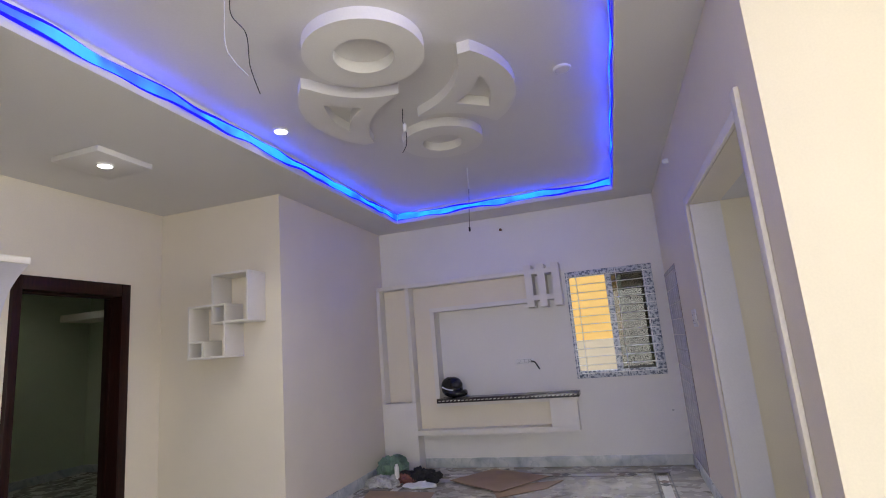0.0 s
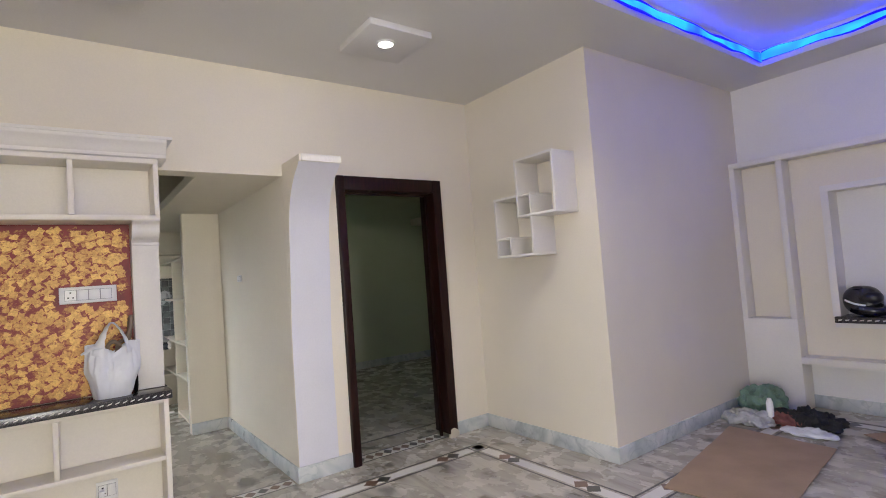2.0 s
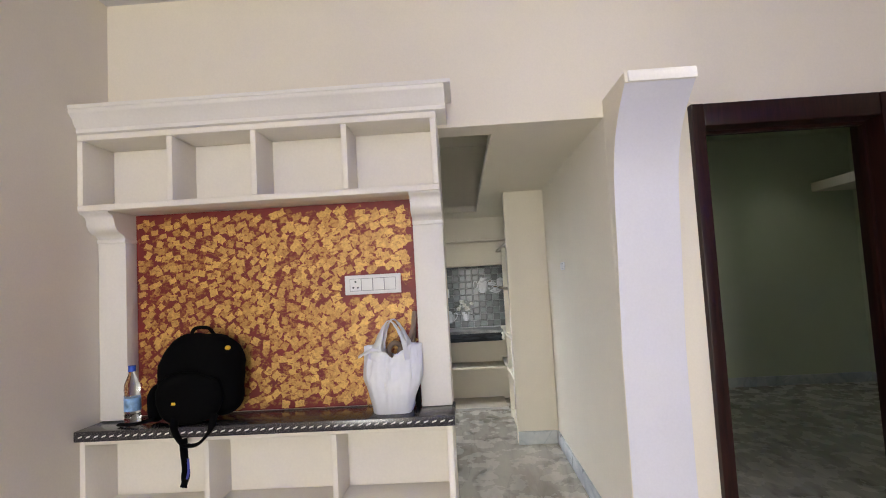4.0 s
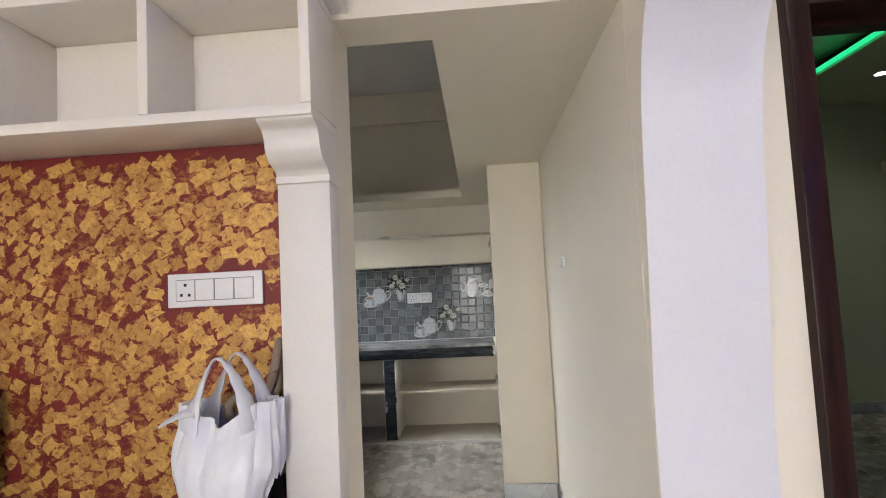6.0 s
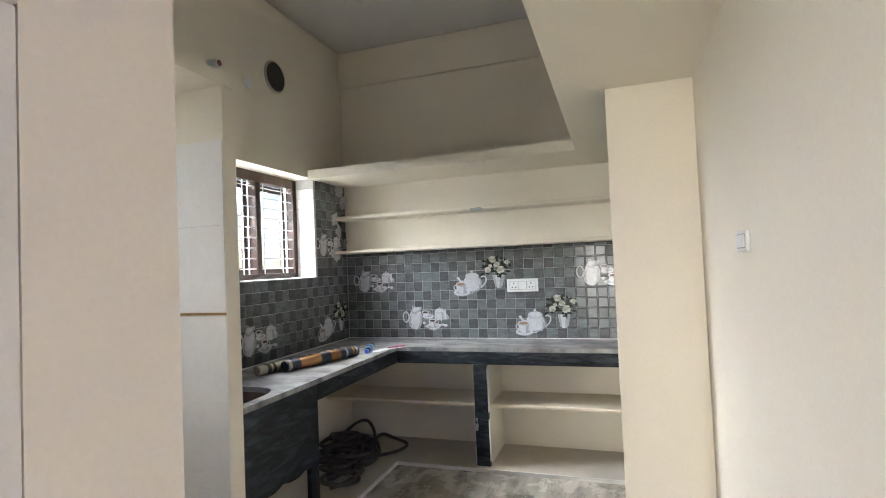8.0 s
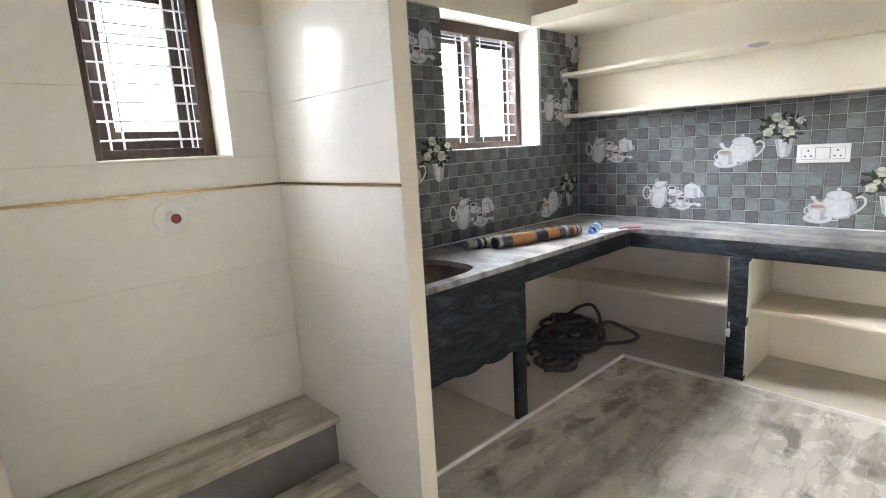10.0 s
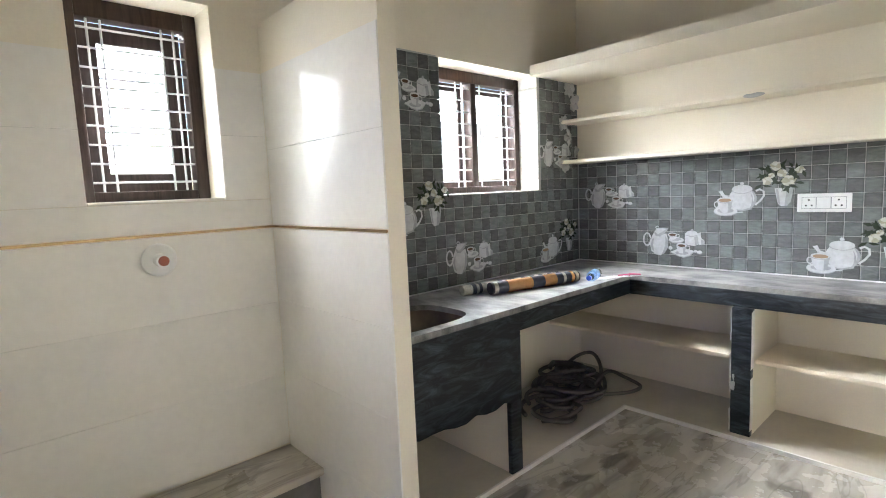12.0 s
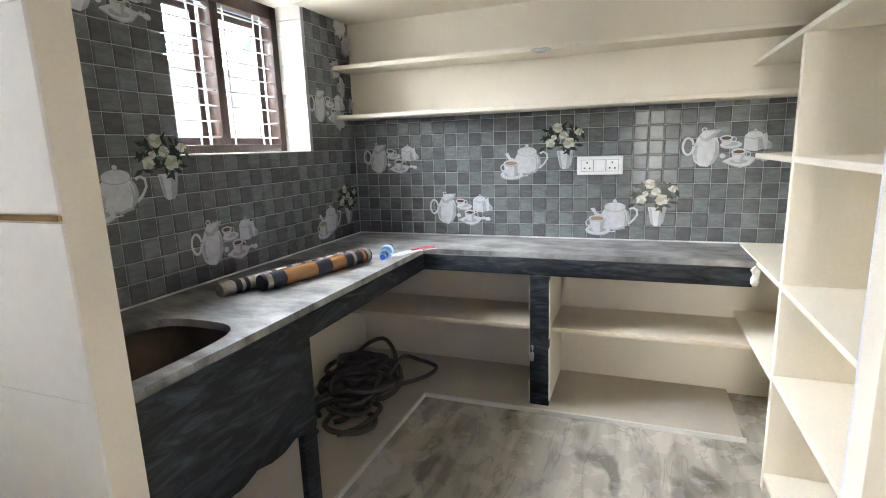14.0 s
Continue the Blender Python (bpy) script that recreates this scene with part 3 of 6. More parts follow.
def metal_window():
    """Sliding window with taped metal frame and white grill, one half slid open."""
    x0, x1, z0, z1 = -0.385, 0.52, 0.89, 2.045
    m, nt, b = blank("printed_protective_tape")
    spots = ramp(nt, noise_tex(nt, 38, 2, 0.5), [(0.40, (0.13, 0.16, 0.22)), (0.50, (0.50, 0.54, 0.60)), (0.66, (0.66, 0.68, 0.72))])
    nt.links.new(spots, b.inputs["Base Color"])
    b.inputs["Roughness"].default_value = 0.3
    w = thing("window_3", ((x0 + x1) / 2, YT, z0), "metal sliding window in printed tape behind a white grill", "window", kind="structure")
    ya, yb = YT - 0.012, YT + 0.07
    part("window_frame", box(x0, x0 + 0.035, ya, yb, z0, z1, 0.003), m, w)
    part("window_frame", box(x1 - 0.07, x1, ya, yb, z0, z1, 0.003), m, w)
    part("window_frame", box(x0 + 0.035, x1 - 0.07, ya + 0.002, yb, z0, z0 + 0.075, 0.003), m, w)
    part("window_frame", box(x0 + 0.035, x1 - 0.07, ya + 0.002, yb, z1 - 0.055, z1, 0.003), m, w)
    mid = x0 + 0.475
    part("sash", boxes((mid - 0.055, mid + 0.01, YT + 0.012, YT + 0.04, z0 + 0.075, z1 - 0.055), (x1 - 0.10, x1 - 0.07, YT + 0.012, YT + 0.04, z0 + 0.075, z1 - 0.055)), m, w)
    s = part("sash", boxes((mid + 0.01, x1 - 0.10, YT + 0.012, YT + 0.04, z0 + 0.075, z0 + 0.10), (mid + 0.01, x1 - 0.10, YT + 0.012, YT + 0.04, z1 - 0.085, z1 - 0.055)), DARKPLASTIC, w, "dark sash rail")
    pane = part("pane", box(mid + 0.01, x1 - 0.10, YT + 0.022, YT + 0.027, z0 + 0.10, z1 - 0.085), DARKGLASS, s, "dark tinted pane")
    pane.visible_shadow = False
    rows = [((x0 + 0.01, YT - 0.022, z0 + 0.05 + j * 0.0865), (x1 - 0.01, YT - 0.022, z0 + 0.05 + j * 0.0865)) for j in range(13)]
    rows += [((x, YT - 0.027, z0 + 0.01), (x, YT - 0.027, z1 - 0.01)) for x in (x0 + 0.02, x0 + 0.115, mid + 0.06, x1 - 0.09)]
    grill_bars(rows, 0.0042, w, WHITEGRILL)


metal_window()

# ---- what lies outside ----
setting("ground", slab("z", -0.5, -0.3, (-400, 400), (-400, 400)), EARTH, "dry bare ground around the house", "ground")
neighbour = thing("neighbour_house", (0.5, 9.3, -0.3), "yellow house wall with a grey lower band", "house")
part("wall", box(-6, 0.22, 9.2, 9.5, 1.25, 6.0), YELLOW_WALL, neighbour)
part("plinth", box(-6, 0.22, 9.17, 9.5, -0.3, 1.25), GREY_WALL, neighbour, "grey-cream lower band")
solo("compound_wall", box(0.3, 6, 9.6, 9.8, -0.3, 3.2, 0.02), surface("weathered_dark_wall", (0.10, 0.092, 0.072), 0.9, spread=0.15, scale=2, fine=12), "weathered grey compound wall behind the palm", "wall")


def palm(base, n=16, length=1.1):
    p = thing("palm_plant", base, "green feather-leaved palm outside the window", "plant")
    part("trunk", tube([(base[0], base[1], base[2]), (base[0] + 0.03, base[1], base[2] + 0.9), (base[0], base[1] + 0.02, base[2] + 1.5)], [0.07, 0.055, 0.04], 10), WINWOOD, p, "brown ringed trunk")
    rnd = random.Random(5)
    for k in range(n):
        a, lift = 2 * math.pi * k / n + rnd.uniform(-0.2, 0.2), rnd.uniform(0.3, 1.3)
        top = Vector((base[0], base[1] + 0.02, base[2] + 1.48))
        bm = bmesh.new()
        spine = [top + Vector((math.cos(a), math.sin(a), 0)) * (length * s * math.cos(lift * (1 - s * 0.5))) + Vector((0, 0, length * (s * math.sin(lift) - 0.75 * s * s))) for s in [i / 12 for i in range(13)]]
        for i in range(1, 13):
            way = (spine[i] - spine[i - 1]).normalized()
            side = way.cross(Vector((0, 0, 1))).normalized()
            for sign in (-1, 1):
                tip = spine[i] + sign * side * 0.26 * math.sin(math.pi * (0.12 + 0.82 * i / 13)) + way * 0.12 - Vector((0, 0, 0.06))
                vs = [bm.verts.new(q) for q in (spine[i - 1], spine[i], tip)]
                bm.faces.new(vs)
        part("frond", bm, LEAF, p)


palm((0.92, 8.4, -0.3), 18, 0.85)


# ---- living room: built-in pieces ----
def plate(outline, holes, z0, z1):
    """A flat plate between two heights with holes through it."""
    bm = bmesh.new()
    edges = []
    for loop in (outline, *holes):
        vs = [bm.verts.new((x, y, z0)) for x, y in loop]
        edges += [bm.edges.new((vs[i], vs[(i + 1) % len(vs)])) for i in range(len(vs))]
    bmesh.ops.triangle_fill(bm, use_beauty=True, use_dissolve=False, edges=edges)
    got = bmesh.ops.extrude_face_region(bm, geom=list(bm.faces))
    bmesh.ops.translate(bm, verts=[v for v in got["geom"] if isinstance(v, bmesh.types.BMVert)], vec=(0, 0, z1 - z0))
    bmesh.ops.recalc_face_normals(bm, faces=bm.faces)
    return bm


def circle(cx, cy, r, n=48, a0=0.0, a1=2 * math.pi, end=False):
    m = n if not end else n - 1
    return [(cx + r * math.cos(a0 + (a1 - a0) * k / m), cy + r * math.sin(a0 + (a1 - a0) * k / m)) for k in range(n)]


def medallion():
    m = thing("ceiling_medallion", (-1.0, 2.97, 2.87), "white plaster ceiling ornament of rings and leaf shapes", "ceiling ornament")
    z0, z1 = 2.87, HT - 0.001
    part("ring", plate(circle(-1.005, 2.348, 0.318), [circle(-1.005, 2.348, 0.160)], z0, z1), ORNAMENT, m)
    part("ring", plate(circle(-0.995, 3.655, 0.305), [circle(-0.995, 3.655, 0.152)], z0, z1), ORNAMENT, m)
    outer = circle(-1.0, 2.97, 0.68, 26, radians(140), radians(226), True)
    top = circle(-1.01, 2.32, 0.47, 14, radians(155), radians(88), True)
    inner = [(p.x, p.y) for p in spline([(-0.99, 2.80, 0), (-1.16, 2.90, 0), (-1.30, 3.04, 0), (-1.40, 3.22, 0), (-1.45, 3.40, 0)], 5)]
    leaf = top + inner[1:] + outer
    hole = [(p.x, p.y) for p in spline([(-1.47, 2.72, 0), (-1.37, 2.80, 0), (-1.28, 2.865, 0)], 4)] + [(p.x, p.y) for p in spline([(-1.28, 2.865, 0), (-1.41, 2.98, 0), (-1.51, 3.14, 0)], 4)][1:] + [(p.x, p.y) for p in spline([(-1.51, 3.14, 0), (-1.525, 2.93, 0), (-1.47, 2.72, 0)], 4)][1:-1]
    flip = lambda loop: [(-2.0 - x, 5.94 - y) for x, y in loop]  # noqa: E731
    part("leaf", plate(leaf, [hole], z0, z1), ORNAMENT, m)
    part("leaf", plate(flip(leaf), [flip(hole)], z0, z1), ORNAMENT, m)


medallion()


def led_tape(points, out, name_label):
    """A limp tape of lights that sags in waves along the tray's side."""
    rnd = random.Random(len(points) + int(points[0][1] * 10))
    a, b = Vector(points[0]), Vector(points[1])
    n = int((b - a).length / 0.04)
    bm = bmesh.new()
    core = bmesh.new()
    lo, hi, ph = [], [], rnd.uniform(0, 6)
    inner = []
    for i in range(n + 1):
        s = i / n
        p = a.lerp(b, s)
        sag = 0.006 * math.sin(s * (b - a).length * 8.5 + ph) + 0.003 * math.sin(s * (b - a).length * 19 + ph * 2)
        half = 0.036 + 0.006 * math.sin(s * (b - a).length * 11 + ph * 3)
        o = Vector(out) * (0.010 + 0.006 * math.sin(s * 40))
        lo.append(bm.verts.new(p + o + Vector((0, 0, sag - half))))
        hi.append(bm.verts.new(p + o + Vector((0, 0, sag + half))))
        slim = half * (0.70 + 0.22 * math.sin(s * (b - a).length * 5.3 + ph) + 0.06 * math.sin(s * (b - a).length * 13))
        mid = p + o + Vector(out) * 0.0015
        inner.append((core.verts.new(mid + Vector((0, 0, sag - slim))), core.verts.new(mid + Vector((0, 0, sag + slim)))))
    for i in range(n):
        bm.faces.new((lo[i], lo[i + 1], hi[i + 1], hi[i]))
    got = bmesh.ops.extrude_face_region(bm, geom=list(bm.faces))
    bmesh.ops.translate(bm, verts=[v for v in got["geom"] if isinstance(v, bmesh.types.BMVert)], vec=Vector(out) * -0.003)
    bmesh.ops.recalc_face_normals(bm, faces=bm.faces)
    for (c0, c1), (d0, d1) in zip(inner, inner[1:]):
        core.faces.new((c0, d0, d1, c1))
    strip = solo("led_strip", smooth(bm), BLUE_EDGE, name_label, "light strip", "light strips of the ceiling tray")
    part("glowing_core", smooth(core), BLUE_LED, strip, "bright azure diodes")
    return strip


ZT = 2.874
led_tape([(-2.19, 0.66, ZT), (-2.19, 5.54, ZT)], (1, 0, 0), "glowing blue light tape sagging along the ceiling tray")
led_tape([(0.24, 0.66, ZT), (0.24, 5.54, ZT)], (-1, 0, 0), "glowing blue light tape sagging along the ceiling tray")
led_tape([(-2.17, 5.55, ZT), (0.22, 5.55, ZT)], (0, -1, 0), "glowing blue light tape sagging along the ceiling tray")
led_tape([(-2.17, 0.65, ZT), (0.22, 0.65, ZT)], (0, 1, 0), "glowing blue light tape sagging along the ceiling tray")


def downlight(x, y, z, lit, r=0.052, watts=7):
    d = thing("downlight", (x, y, z - 0.012), "round white recessed downlight, switched on" if lit else "round white recessed downlight, switched off", "ceiling light", "downlights")
    part("rim", lathe([(r * 0.8, -0.002), (r * 0.86, -0.012), (r, -0.010), (r * 1.06, 0.0)], (x, y, z), 28), PLASTIC, d)
    part("face", lathe([(0.001, -0.0125), (r * 0.80, -0.0125), (r * 0.80, -0.003)], (x, y, z), 28), LAMP_ON if lit else CEIL, d, "bright lamp face" if lit else "")
    if lit:
        lamp("downlight_glow", "AREA", look((x, y, z - 0.018), (x, y, 0)), watts, (1.0, 0.97, 0.93), "", size=0.08, size_y=0.08, spread=110)


def ceiling_panel(x, y):
    return solo("ceiling_panel", box(x - 0.205, x + 0.205, y - 0.21, y + 0.21, H - 0.042, H - 0.001, 0.004), CEIL, "square white plaster panel under the ceiling", "ceiling panel", "ceiling panels")


ceiling_panel(-3.13, 2.615)
ceiling_panel(-3.13, 1.125)
downlight(-3.10, 2.60, H - 0.042, True, 0.052, 3.5)
downlight(-3.155, 1.125, H - 0.042, False)
downlight(-1.99, 3.025, HT, True)
downlight(-0.04, 3.07, HT, False)


def wires():
    solo("hanging_wire", tube(spline([(-1.30, 1.70, HT), (-1.31, 1.71, 2.80), (-1.25, 1.73, 2.70), (-1.235, 1.735, 2.55), (-1.19, 1.737, 2.416)]), 0.0022, 6), DARKPLASTIC, "thin black wire hanging from the ceiling", "wire")
    solo("hanging_wire", tube(spline([(-1.33, 1.70, HT), (-1.34, 1.71, 2.68), (-1.30, 1.72, 2.58), (-1.235, 1.73, 2.50)]), 0.0022, 6), PALE_PRINT, "thin pale wire hanging from the ceiling", "wire")
    solo("hanging_wire", tube(spline([(-1.10, 3.12, HT), (-1.11, 3.13, 2.86), (-1.10, 3.15, 2.80), (-1.12, 3.2, 2.72), (-1.171, 3.251, 2.686)]), 0.003, 6), DARKPLASTIC, "thin black wire hanging from the plaster ornament", "wire")
    solo("wire_connector", box(-1.112, -1.092, 3.133, 3.153, 2.785, 2.84, 0.003), PLASTIC, "small white connector block on the hanging wire", "connector")
    rod = thing("hanging_rod", (-1.03, 4.49, 2.35), "white rod with a loose wire hanging from the ceiling", "ceiling hook")
    part("rod", tube([(-1.027, 4.491, HT), (-1.03, 4.491, 2.74)], 0.006, 8), PLASTIC, rod)
    part("wire", tube(spline([(-1.03, 4.491, 2.74), (-1.04, 4.49, 2.6), (-1.05, 4.492, 2.5), (-1.058, 4.494, 2.38)]), 0.0026, 6), DARKPLASTIC, rod, "thin black wire")
    part("connector", box(-1.066, -1.05, 4.486, 4.502, 2.345, 2.385, 0.003), DARKPLASTIC, rod)


wires()


def arch_pilaster():
    """Bracket-shaped pilaster: flush at the floor, swelling out to a flat cap."""
    p = thing("pilaster", (XL, 2.335, 0.105), "white plaster pilaster curving out to a flat cap", "pilaster")
    y0, y1 = YC + 0.001, 2.482
    prof = [(XL + 0.006, 0.106), (XL + 0.008, 0.9), (XL + 0.03, 1.2), (XL + 0.055, 1.45), (XL + 0.072, 1.65), (XL + 0.095, 1.80), (XL + 0.14, 1.92), (XL + 0.215, 2.02), (XL + 0.325, 2.112)]
    line = [(q.x, q.z) for q in spline([(a, 0, b) for a, b in prof], 5)]
    shape = line + [(XL + 0.0005, 2.112), (XL + 0.0005, 0.106)]
    part("shaft", smooth_sides(prism(shape, "y", y0 + 0.0012, y1)), LILAC, p)
    part("side", prism(shape, "y", y0, y0 + 0.0010), CREAM, p, "cream painted side")
    part("cap", box(XL + 0.001, XL + 0.338, y0 + 0.014, y1 + 0.004, 2.113, 2.16, 0.004), WHITE, p)
    part("side", box(XL + 0.001, XL + 0.330, y0, y0 + 0.0135, 2.113, 2.156), CREAM, p, "cream painted side")


def smooth_sides(bm):
    for f in bm.faces:
        f.smooth = len(f.verts) == 4
    return bm


arch_pilaster()


def niche_unit():
    """Wall unit: open shelves below, painted panel between pilasters, open shelves and a cornice above."""
    u = thing("niche_unit", (XL, 0.62, 0), "white and cream built-in wall unit with open shelves", "wall unit")
    y0, y1, xf, xb = YS, 1.418, -3.71, XL + 0.001
    t = 0.026
    # upper shelf
    part("shelf_board", box(xb, xf, y0 + 0.001, y1, 1.746, 1.773, 0.003), UNIT, u)
    part("shelf_board", box(xb, xf, y0 + 0.001, y1, 2.063, 2.09, 0.003), UNIT, u)
    for y in (y0 + 0.001, 0.222, 0.598, 1.000, y1 - t):
        part("divider", box(xb, xf - 0.001, y, y + t, 1.774, 2.062, 0.003), UNIT, u)
    part("back_panel", box(xb, xb + 0.004, y0 + 0.03, y1 - t, 1.774, 2.062), UNIT, u, "cream shelf back")
    # cornice
    prof = [(xb, 2.091), (xf - 0.008, 2.091), (xf + 0.004, 2.098), (xf + 0.002, 2.115), (xf + 0.018, 2.135), (xf + 0.026, 2.155), (xf + 0.046, 2.172), (xf + 0.050, 2.178), (xf + 0.050, 2.206), (xb, 2.206)]
    part("cornice", prism(prof, "y", y0 + 0.001, 1.462), WHITE, u, "moulded white cornice")
    part("cornice_lip", box(xb, xf + 0.056, y0 + 0.001, 1.490, 2.192, 2.210, 0.004), WHITE, u)
    # pilasters and brackets
    for a, b in ((y0 + 0.002, -0.052), (1.283, y1)):
        part("pilaster", box(xb, -3.836, a, b, 0.804, 1.612, 0.003), WHITE, u)
        part("pilaster_lip", box(xb, -3.826, a - 0.0, b + 0.004, 1.612, 1.630, 0.003), WHITE, u)
        curve = [(q.x, q.z) for q in spline([(-3.836, 0, 1.631), (-3.822, 0, 1.645), (-3.788, 0, 1.658), (-3.766, 0, 1.682), (-3.760, 0, 1.708), (-3.748, 0, 1.727), (-3.722, 0, 1.738), (-3.716, 0, 1.745)], 4)]
        part("bracket", smooth_sides(prism(curve + [(xb, 1.745), (xb, 1.631)], "y", a, b)), WHITE, u, "curved white bracket")
    # painted panel
    panel = part("painted_panel", box(xb, xb + 0.004, -0.051, 1.282, 0.804, 1.745), RED, u, "dark red panel dabbed with gold paint")
    for name, mat, label, grow, lift, seed in (("dry_gold_paint", GOLD_DRY, "dry brown-gold brush dabs", 1.25, 0.0046, 5), ("gold_paint", GOLD, "gold brush dabs", 0.98, 0.0054, 11)):
        rnd = random.Random(seed)
        bm = bmesh.new()
        step = 0.043
        for j in range(-32, 33):
            for i in range(-32, 33):
                # a slanting weave of dabs whose slope wanders over the panel
                p = Vector((i * step + rnd.uniform(-0.013, 0.013) + 0.5 * step * (j % 2), j * step * 0.80 + rnd.uniform(-0.010, 0.010), 0))
                slope = radians(36)
                y = 0.615 + p.x * math.cos(slope) - p.y * math.sin(slope)
                z = 1.27 + p.x * math.sin(slope) + p.y * math.cos(slope)
                size = (0.76 + 0.20 * y) * grow
                w, h = rnd.uniform(0.020, 0.0265) * size, rnd.uniform(0.0155, 0.021) * size
                if not (-0.045 + 0.8 * w < y < 1.278 - w and 0.806 + 0.8 * w < z < 1.738 - w) or rnd.random() < 0.11:
                    continue
                if 0.946 - w < y < 1.208 + w * 0.7 and 1.312 - h < z < 1.402 + h:
                    continue
                turn = slope + 1.1 * noise.noise(Vector((y * 2.2, z * 2.2, 3.0))) + rnd.gauss(0, 0.32)
                pts = []
                for a, b in ((-1, -1), (-0.5, -0.9), (-0.1, -1.05), (0.4, -0.9), (1.05, -1), (0.9, -0.3), (1.0, 0.2), (1, 1), (0.55, 0.9), (0.3, 1.05), (-0.1, 0.9), (-0.35, 1.08), (-1, 0.95), (-0.9, 0.3), (-1.02, -0.3)):
                    pts.append((a * w * rnd.uniform(0.82, 1.12), b * h * rnd.uniform(0.80, 1.14)))
                x = xb + lift + rnd.uniform(0, 0.0007)
                bm.faces.new([bm.verts.new((x, y + a * math.cos(turn) - b * math.sin(turn), z + a * math.sin(turn) + b * math.cos(turn))) for a, b in pts])
        bmesh.ops.recalc_face_normals(bm, faces=bm.faces)
        tagged(part(name, bm, mat, panel, label), kind="stuff")
    # lower shelves
    part("side_board", box(xb, xf, y1 - t, y1, 0, 0.757, 0.003), UNIT, u)
    part("side_board", box(xb, xf, y0 + 0.001, y0 + t, 0, 0.757, 0.003), UNIT, u)
    part("shelf_board", box(xb, xf - 0.001, y0 + t, y1 - t, 0.425, 0.447, 0.003), UNIT, u)
    part("shelf_board", box(xb, xf - 0.001, y0 + t, y1 - t, 0.06, 0.09, 0.003), UNIT, u)
    part("top_rail", box(xb, xf - 0.001, y0 + t, y1 - t, 0.735, 0.757, 0.003), UNIT, u)
    for y in (0.355, 0.903):
        part("divider", box(xb, xf - 0.002, y, y + 0.024, 0.448, 0.734, 0.003), UNIT, u)
    for y in (0.08, 0.626):
        part("divider", box(xb, xf - 0.002, y, y + 0.024, 0.091, 0.424, 0.003), UNIT, u)
    part("back_panel", box(xb, xb + 0.004, y0 + t, y1 - t, 0.091, 0.424), UNIT, u, "cream shelf back")
    part("back_panel", box(xb, xb + 0.004, y0 + t, y1 - t, 0.448, 0.734), UNIT, u, "cream shelf back")
    part("plinth", box(xb, xf - 0.02, y0 + t, y1 - t, 0.0, 0.059), SKIRT, u, "grey marble plinth")


niche_unit()


def inlaid_granite(name, x0, x1, y0, y1, z0, z1, front, label):
    """Polished black slab with a chain of small white dashes along its front edge."""
    g = thing(name, ((x0 + x1) / 2, (y0 + y1) / 2, z0), label, "shelf slab")
    part("slab", box(x0, x1, y0, y1, z0, z1, 0.004), GRANITE, g)
    bm = bmesh.new()
    zc = (z0 + z1) / 2
    if front == "x":
        n = int((y1 - y0) / 0.034)
        for k in range(n):
            y = y0 + 0.02 + k * 0.034
            pts = [(y, zc - 0.006), (y + 0.018, zc - 0.001), (y + 0.022, zc + 0.006), (y + 0.004, zc + 0.001)]
            bm.faces.new([bm.verts.new((x1 + 0.0012, p, q)) for p, q in pts])
    else:
        n = int((x1 - x0) / 0.045)
        for k in range(n):
            x = x0 + 0.02 + k * 0.045
            pts = [(x, zc - 0.006), (x + 0.026, zc - 0.003), (x + 0.030, zc + 0.006), (x + 0.004, zc + 0.003)]
            bm.faces.new([bm.verts.new((p, y0 - 0.0012, q)) for p, q in pts])
    bmesh.ops.recalc_face_normals(bm, faces=bm.faces)
    part("edge_pattern", bm, INLAY_WHITE, g, "white dashed edge pattern")
    return g


inlaid_granite("granite_shelf", XL + 0.006, -3.672, YS + 0.004, 1.432, 0.759, 0.803, "x", "polished black granite slab with dashed white edge, under the backpack")


def box_shelf():
    s = thing("box_shelf", (-3.08, YJ, 1.41), "white overlapping square box shelves on the wall", "wall shelf")
    yf, yb, t = 3.635, YJ - 0.001, 0.018

    def cell(x0, x1, z0, z1, f=yf):
        part("board", box(x0, x1, f, yb, z1 - t, z1, 0.002), WHITE, s)
        part("board", box(x0, x1, f, yb, z0, z0 + t, 0.002), WHITE, s)
        part("board", box(x0, x0 + t, f + 0.001, yb, z0 + t, z1 - t, 0.002), WHITE, s)
        part("board", box(x1 - t, x1, f + 0.001, yb, z0 + t, z1 - t, 0.002), WHITE, s)

    cell(-3.140, -2.770, 1.690, 2.115)
    part("board", box(-3.385, -3.141, yf, yb, 1.842, 1.860, 0.002), WHITE, s)
    part("board", box(-3.385, -2.998, yf, yb, 1.410, 1.428, 0.002), WHITE, s)
    part("board", box(-3.385, -3.367, yf + 0.001, yb, 1.429, 1.841, 0.002), WHITE, s)
    part("board", box(-3.016, -2.998, yf + 0.001, yb, 1.429, 1.689, 0.002), WHITE, s)
    part("board", box(-3.121, -2.998, yf + 0.002, yb, 1.840, 1.856, 0.002), WHITE, s)
    part("board", box(-3.014, -2.998, yf + 0.003, yb, 1.709, 1.839, 0.002), WHITE, s)
    part("board", box(-3.366, -3.225, yf + 0.002, yb, 1.545, 1.561, 0.002), WHITE, s)
    part("board", box(-3.241, -3.225, yf + 0.003, yb, 1.429, 1.544, 0.002), WHITE, s)
    part("back", box(-3.366, -3.017, yb - 0.003, yb, 1.43, 1.84), CREAM, s, "cream back")
    part("back", box(-3.12, -2.79, yb - 0.004, yb, 1.71, 2.095), CREAM, s, "cream back")


box_shelf()


